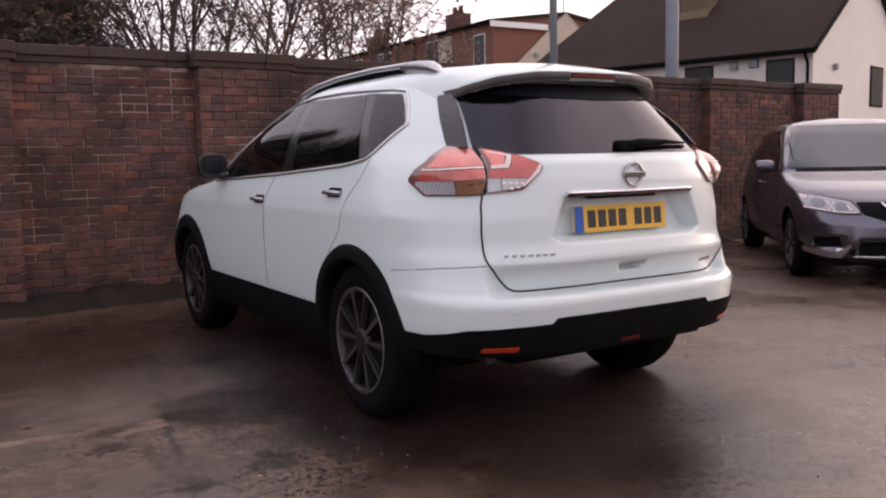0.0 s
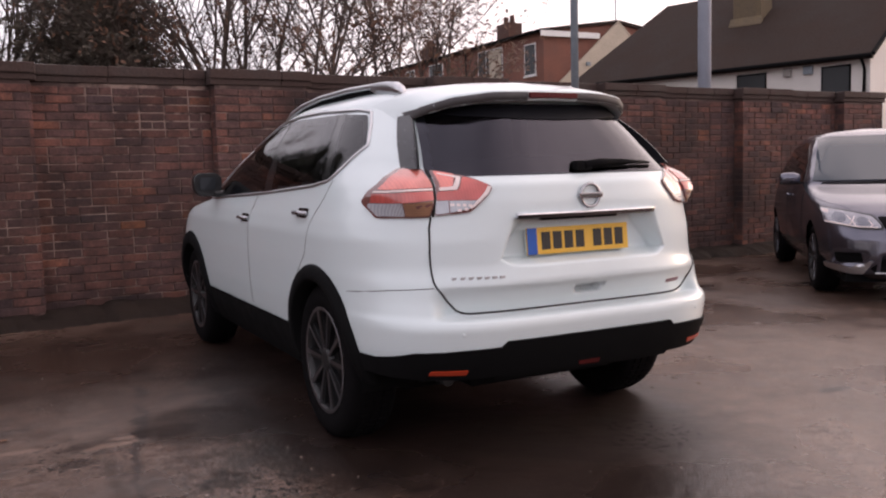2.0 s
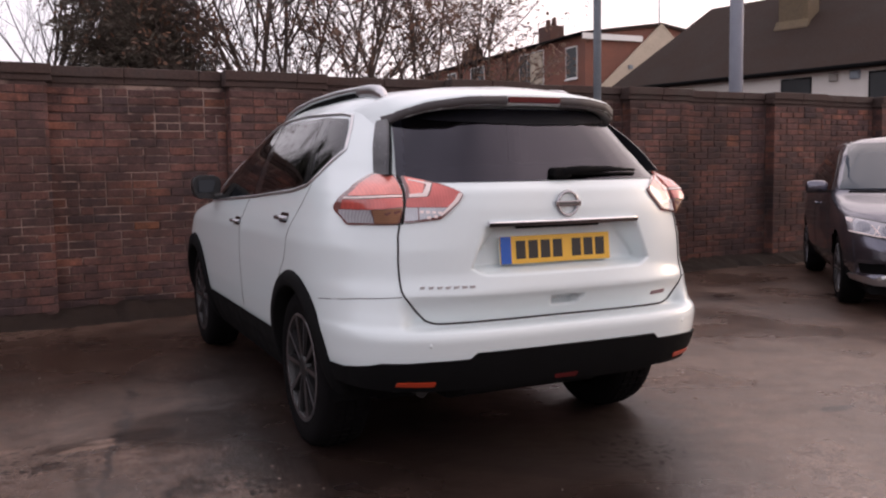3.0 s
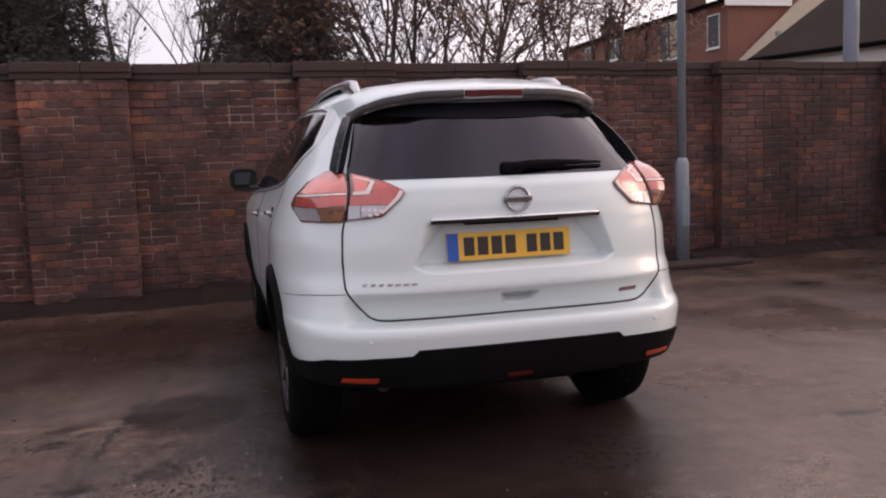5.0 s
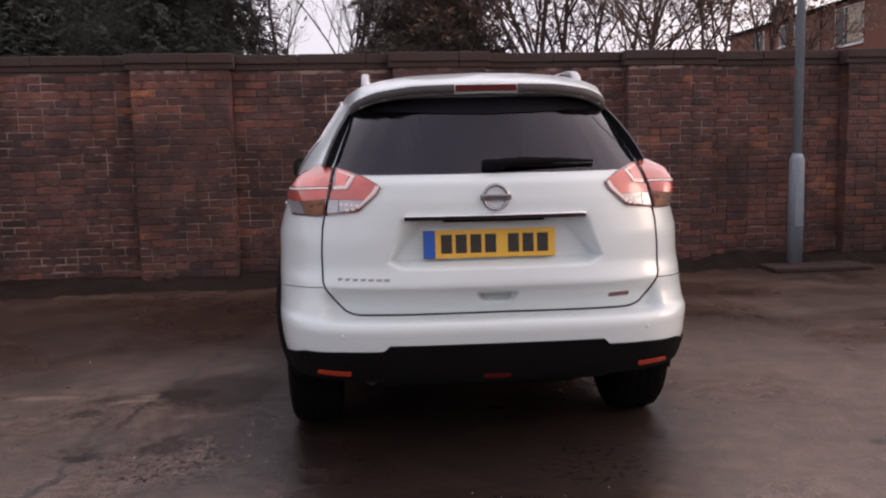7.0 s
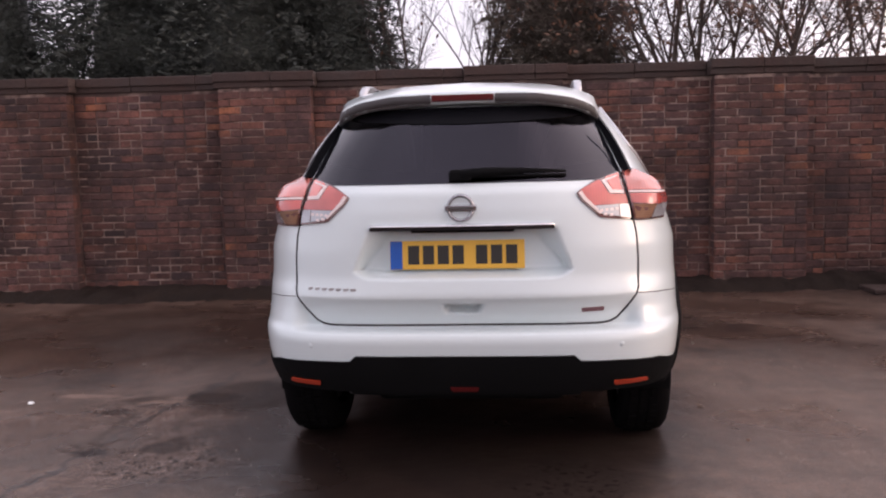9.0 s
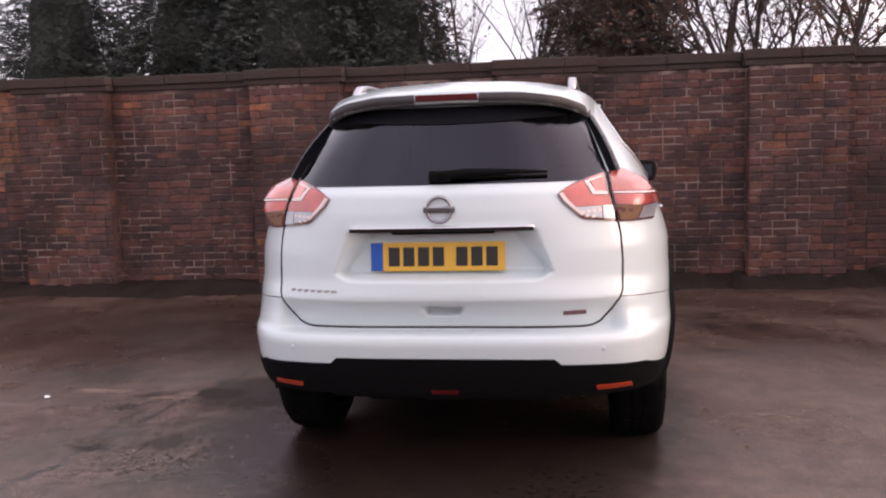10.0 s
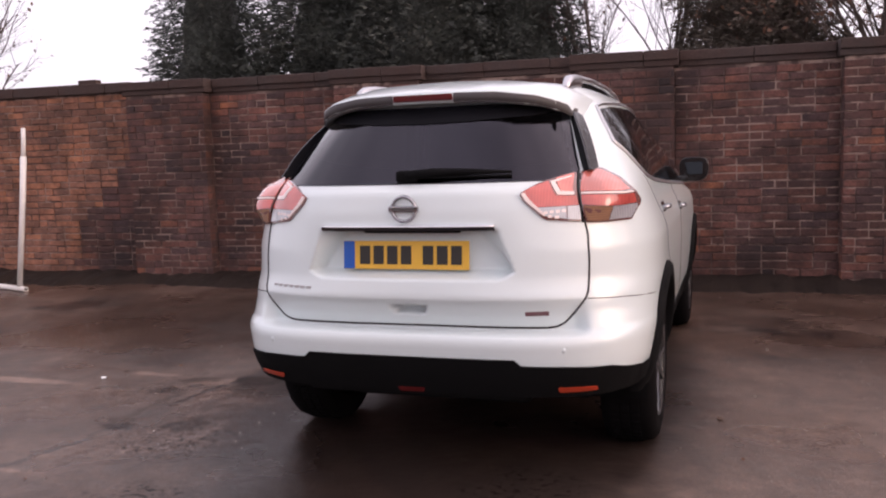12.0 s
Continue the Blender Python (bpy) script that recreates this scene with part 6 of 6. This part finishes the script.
def bare_tree(x, y, h, seed, spread=0.55, leaves=0.12, stems=1, girth=0.016, label="bare winter tree with thin grey brown branches"):
    rnd = random.Random(seed)
    tree = thing("tree", label, "tree", "bare trees behind the wall", pose(x, y, 0))
    trunk, limbs, twigs, foliage = bmesh.new(), bmesh.new(), bmesh.new(), []

    def grow(p, d, length, r, level):
        if level >= 4:
            pts, e = tapered(twigs, p, d, length, r, r * 0.4, rnd, 0.22, 3, 3)
            for q in pts[1:]:
                if rnd.random() < leaves:
                    foliage.append(q + Vector((rnd.uniform(-0.1, 0.1), rnd.uniform(-0.1, 0.1), rnd.uniform(-0.15, 0.05))))
            return
        bmx = trunk if level == 0 else limbs
        pts, e = tapered(bmx, p, d, length, r, r * (0.35 if level == 0 else 0.45), rnd, 0.05 if level == 0 else 0.14, 8 if level < 2 else 4, 8 if level == 0 else 4)
        kids = (10, 6, 4, 4)[level]
        for k in range(kids):
            t = (0.22 + 0.78 * (k + rnd.random()) / kids) if level == 0 else (0.25 + 0.75 * (k + rnd.random()) / kids)
            t = min(t, 0.999)
            j = t * (len(pts) - 1)
            q = pts[int(j)].lerp(pts[int(j) + 1], j - int(j))
            side = Vector((rnd.uniform(-1, 1), rnd.uniform(-1, 1), 0))
            side = (side - d * side.dot(d)).normalized()
            nd = (d * rnd.uniform(0.5, 0.9) + side * rnd.uniform(0.7, 1.1) * spread * 1.5 + Vector((0, 0, 0.25))).normalized()
            grow(q, nd, length * rnd.uniform(0.36, 0.55) * (1.15 - 0.45 * t if level == 0 else 1.0), r * (1 - 0.6 * t) * rnd.uniform(0.48, 0.70), level + 1)
    for k in range(stems):
        d = Vector((rnd.uniform(-0.12, 0.12) * stems, rnd.uniform(-0.1, 0.1), 1)).normalized()
        grow(Vector((rnd.uniform(-0.3, 0.3) * (stems - 1), 0, 0)), d, h * rnd.uniform(0.85, 1), girth * h / math.sqrt(stems), 0)
    part("trunk", trunk, M_BARK, tree)
    part("branch_mass", limbs, M_BARK, tree)
    part("twig_mass", twigs, M_BARK, tree)
    if foliage:
        verts, faces = [], []
        for q in foliage:
            s = rnd.uniform(0.07, 0.16)
            a = Vector((rnd.uniform(-1, 1), rnd.uniform(-1, 1), rnd.uniform(-1, 1))).normalized()
            b = a.orthogonal().normalized()
            k = len(verts)
            verts += [tuple(q - a * s), tuple(q + b * s * 0.5), tuple(q + a * s), tuple(q - b * s * 0.5)]
            faces.append((k, k + 1, k + 2, k + 3))
        me = bpy.data.meshes.new("dry_leaves")
        me.from_pydata(verts, [], faces)
        me.materials.append(M_DRYLEAF)
        ob = new("dry_leaves", me)
        ob.parent = tree
        ob["label"] = "last dry brown leaves"
    return tree


def conifer(x, y, h, r, mat, seed, n=12000, droop=0.15, core_r=0.62, label="tall dense dark green conifer"):
    rnd = random.Random(seed)
    tree = thing("conifer", label, "tree", "conifers behind the wall", pose(x, y, 0))
    part("trunk", tube(bmesh.new(), [(0, 0, 0), (0, 0, h * 0.5), (0, 0, h * 0.93)], [0.28, 0.18, 0.03], 10), M_BARK, tree)

    def radius(t, a):
        body = r * (1 - t) ** 0.62 * (0.75 + 0.25 * min(1, t * 8))
        return body * (1 + 0.34 * noise.noise(Vector((math.cos(a) * 1.4, math.sin(a) * 1.4, t * 9 + seed))))
    core = bmesh.new()
    rows = []
    for k in range(22):
        t = k / 21 * 0.97
        rows.append([core.verts.new((core_r * radius(t, 2 * math.pi * j / 18) * math.cos(2 * math.pi * j / 18), core_r * radius(t, 2 * math.pi * j / 18) * math.sin(2 * math.pi * j / 18), 0.3 + t * h * 0.96)) for j in range(18)])
    for a, b in zip(rows, rows[1:]):
        for j in range(18):
            core.faces.new((a[j], a[(j + 1) % 18], b[(j + 1) % 18], b[j]))
    part("inner_foliage", core, mat, tree)
    verts, faces = [], []
    for _ in range(n):
        t = 1 - math.sqrt(rnd.random()) * 0.985
        t = max(0.02, t)
        a = rnd.uniform(0, 2 * math.pi)
        long = rnd.random() < 0.10
        rr = radius(t, a) * (rnd.uniform(0.95, 1.16) if long else rnd.uniform(0.62, 1.0))
        o = Vector((rr * math.cos(a), rr * math.sin(a), 0.3 + t * h))
        # a feathery spray: thin blades set along a stem that rises and bends over at its tip
        out = Vector((math.cos(a), math.sin(a), rnd.uniform(0.1, 1.1) - droop)).normalized()
        side = Vector((-math.sin(a), math.cos(a), rnd.uniform(-0.4, 0.4))).normalized()
        size = rnd.uniform(0.22, 0.46) * (0.7 + 0.5 * (1 - t)) * r / 3.2 * (1.6 if long else 1.0)
        for f in range(9):
            q = (f + 0.5) / 9
            b = o + out * size * q + Vector((0, 0, -0.45 * size * q * q))
            sgn = 0 if f == 8 else (1 if f % 2 else -1)
            d = (out * 0.75 + side * sgn * rnd.uniform(0.4, 0.9) + Vector((0, 0, -0.55 * q + rnd.uniform(-0.3, 0.3)))).normalized()
            w = d.cross(Vector((rnd.uniform(-1, 1), rnd.uniform(-1, 1), rnd.uniform(-1, 1)))).normalized() * size * 0.055
            e = b + d * size * rnd.uniform(0.35, 0.62) * (1.15 - 0.5 * q)
            k = len(verts)
            m = (b + e) / 2
            verts += [tuple(b), tuple(m + w), tuple(e), tuple(m - w)]
            faces.append((k, k + 1, k + 2, k + 3))
    me = bpy.data.meshes.new("foliage")
    me.from_pydata(verts, [], faces)
    me.materials.append(mat)
    ob = new("foliage", me)
    ob.parent = tree
    return tree


conifer(-22.6, 34, 15.5, 3.3, M_CONIFER, 3)
conifer(-16.3, 34.5, 17.5, 4.4, M_CONIFER, 5)
conifer(-11.2, 33.5, 18.0, 4.2, M_CONIFER, 7)
conifer(-7.6, 34.5, 16.0, 3.3, M_CONIFER, 9)
conifer(1.9, 34, 14.5, 3.4, M_BROWNCON, 13, 14000, 0.1, 0.64, label="tall brownish evergreen clothed to the ground")
bare_tree(-3.9, 34, 11, 21, 0.42, 0.02, 3, 0.014)
bare_tree(-2.2, 35, 11, 22, 0.42, 0.02, 3, 0.014)
bare_tree(6.0, 31, 12, 23, 0.5, 0.2, 2)
bare_tree(4.9, 33, 11, 31, 0.5, 0.16, 3)
bare_tree(7.4, 32, 11, 32, 0.55, 0.20, 3)
bare_tree(9.2, 30, 11, 24, 0.6, 0.25, 3)
bare_tree(12.4, 31, 11, 25, 0.6, 0.3, 3)
bare_tree(16.2, 33, 10.5, 26, 0.6, 0.35, 3)
bare_tree(-38, 34, 11, 27, 0.5, 0.05, 2)

# ---- unseen walls added behind the camera to close the yard and darken reflections ----
for nm, m, length in (("wall_south", pose(0, -16, 0), 50), ("wall_east", pose(22, -2, 0, 0, 0, 90), 28)):
    w = part(nm, boxed(-length / 2, length / 2, -0.12, 0.12, 0, 2.4), M_HOUSEBRICK)
    w.matrix_world = m
    tagged(w, "unseen plain brick wall added to close the yard", "wall", kind="structure")

# ---- grit and leaves on the tarmac ----
rnd = random.Random(77)
verts, faces = [], []
for _ in range(2600):
    x, y = rnd.uniform(-7, 8), rnd.uniform(-2.4, 5.2)
    if -0.95 < x < 0.95 and 0 < y < 4.7:
        continue
    s = rnd.uniform(0.002, 0.007) * (2.0 if rnd.random() < 0.05 else 1)
    k = len(verts)
    ring = [(x + s * math.cos(a) * rnd.uniform(0.7, 1.2), y + s * math.sin(a) * rnd.uniform(0.7, 1.2), ground_z(x, y) - 0.001) for a in np.linspace(0, 2 * math.pi, 6)[:-1]]
    verts += ring + [(x, y, ground_z(x, y) + s * 0.8)]
    faces += [(k + j, k + (j + 1) % 5, k + 5) for j in range(5)]
me = bpy.data.meshes.new("grit")
me.from_pydata(verts, [], faces)
me.materials.append(M_STONE)
tagged(new("grit", me), "loose grit and crumbs scattered on the tarmac", "grit", kind="stuff")
verts, faces = [], []
for _ in range(34):
    x, y = rnd.uniform(-7, 8), rnd.uniform(-2.0, 5.3)
    if -0.95 < x < 0.95 and 0 < y < 4.7:
        continue
    s, a = rnd.uniform(0.010, 0.026), rnd.uniform(0, 6.28)
    k = len(verts)
    verts += [(x + s * math.cos(a + b) * c, y + s * math.sin(a + b) * c, ground_z(x, y) + 0.003 + rnd.uniform(0, 0.008)) for b, c in ((0, 1.2), (1.2, 0.6), (2.3, 0.6), (3.14, 1.0), (4.0, 0.55), (5.1, 0.6))]
    faces.append(tuple(range(k, k + 6)))
me = bpy.data.meshes.new("fallen_leaves")
me.from_pydata(verts, [], faces)
me.materials.append(M_DRYLEAF)
tagged(new("fallen_leaves", me), "small dead leaves lying on the wet tarmac", "leaves", kind="stuff")

bm = bmesh.new()
bmesh.ops.create_icosphere(bm, subdivisions=2, radius=0.018)
for v in bm.verts:
    v.co += v.co * 0.9 * noise.noise(v.co * 40)
    v.co.z = max(0.0, v.co.z * 0.45 + 0.010)
scrap = part("paper_scrap", bm, M_WHITEFRAME)
scrap.matrix_world = pose(-2.51, 1.35, ground_z(-2.51, 1.35))
tagged(scrap, "small crumpled scrap of white paper on tarmac", "litter")

# ---- bricks of the wall nearest the yard, one by one ----
rnd = random.Random(5)
for u, v, z, length in pieces:
    ob = new("brick", brick_mesh(length))
    ob.parent = wall
    ob.matrix_basis = pose(u, v + rnd.uniform(-0.004, 0.003), z, rnd.uniform(-1, 1), 0, rnd.uniform(-0.8, 0.8))
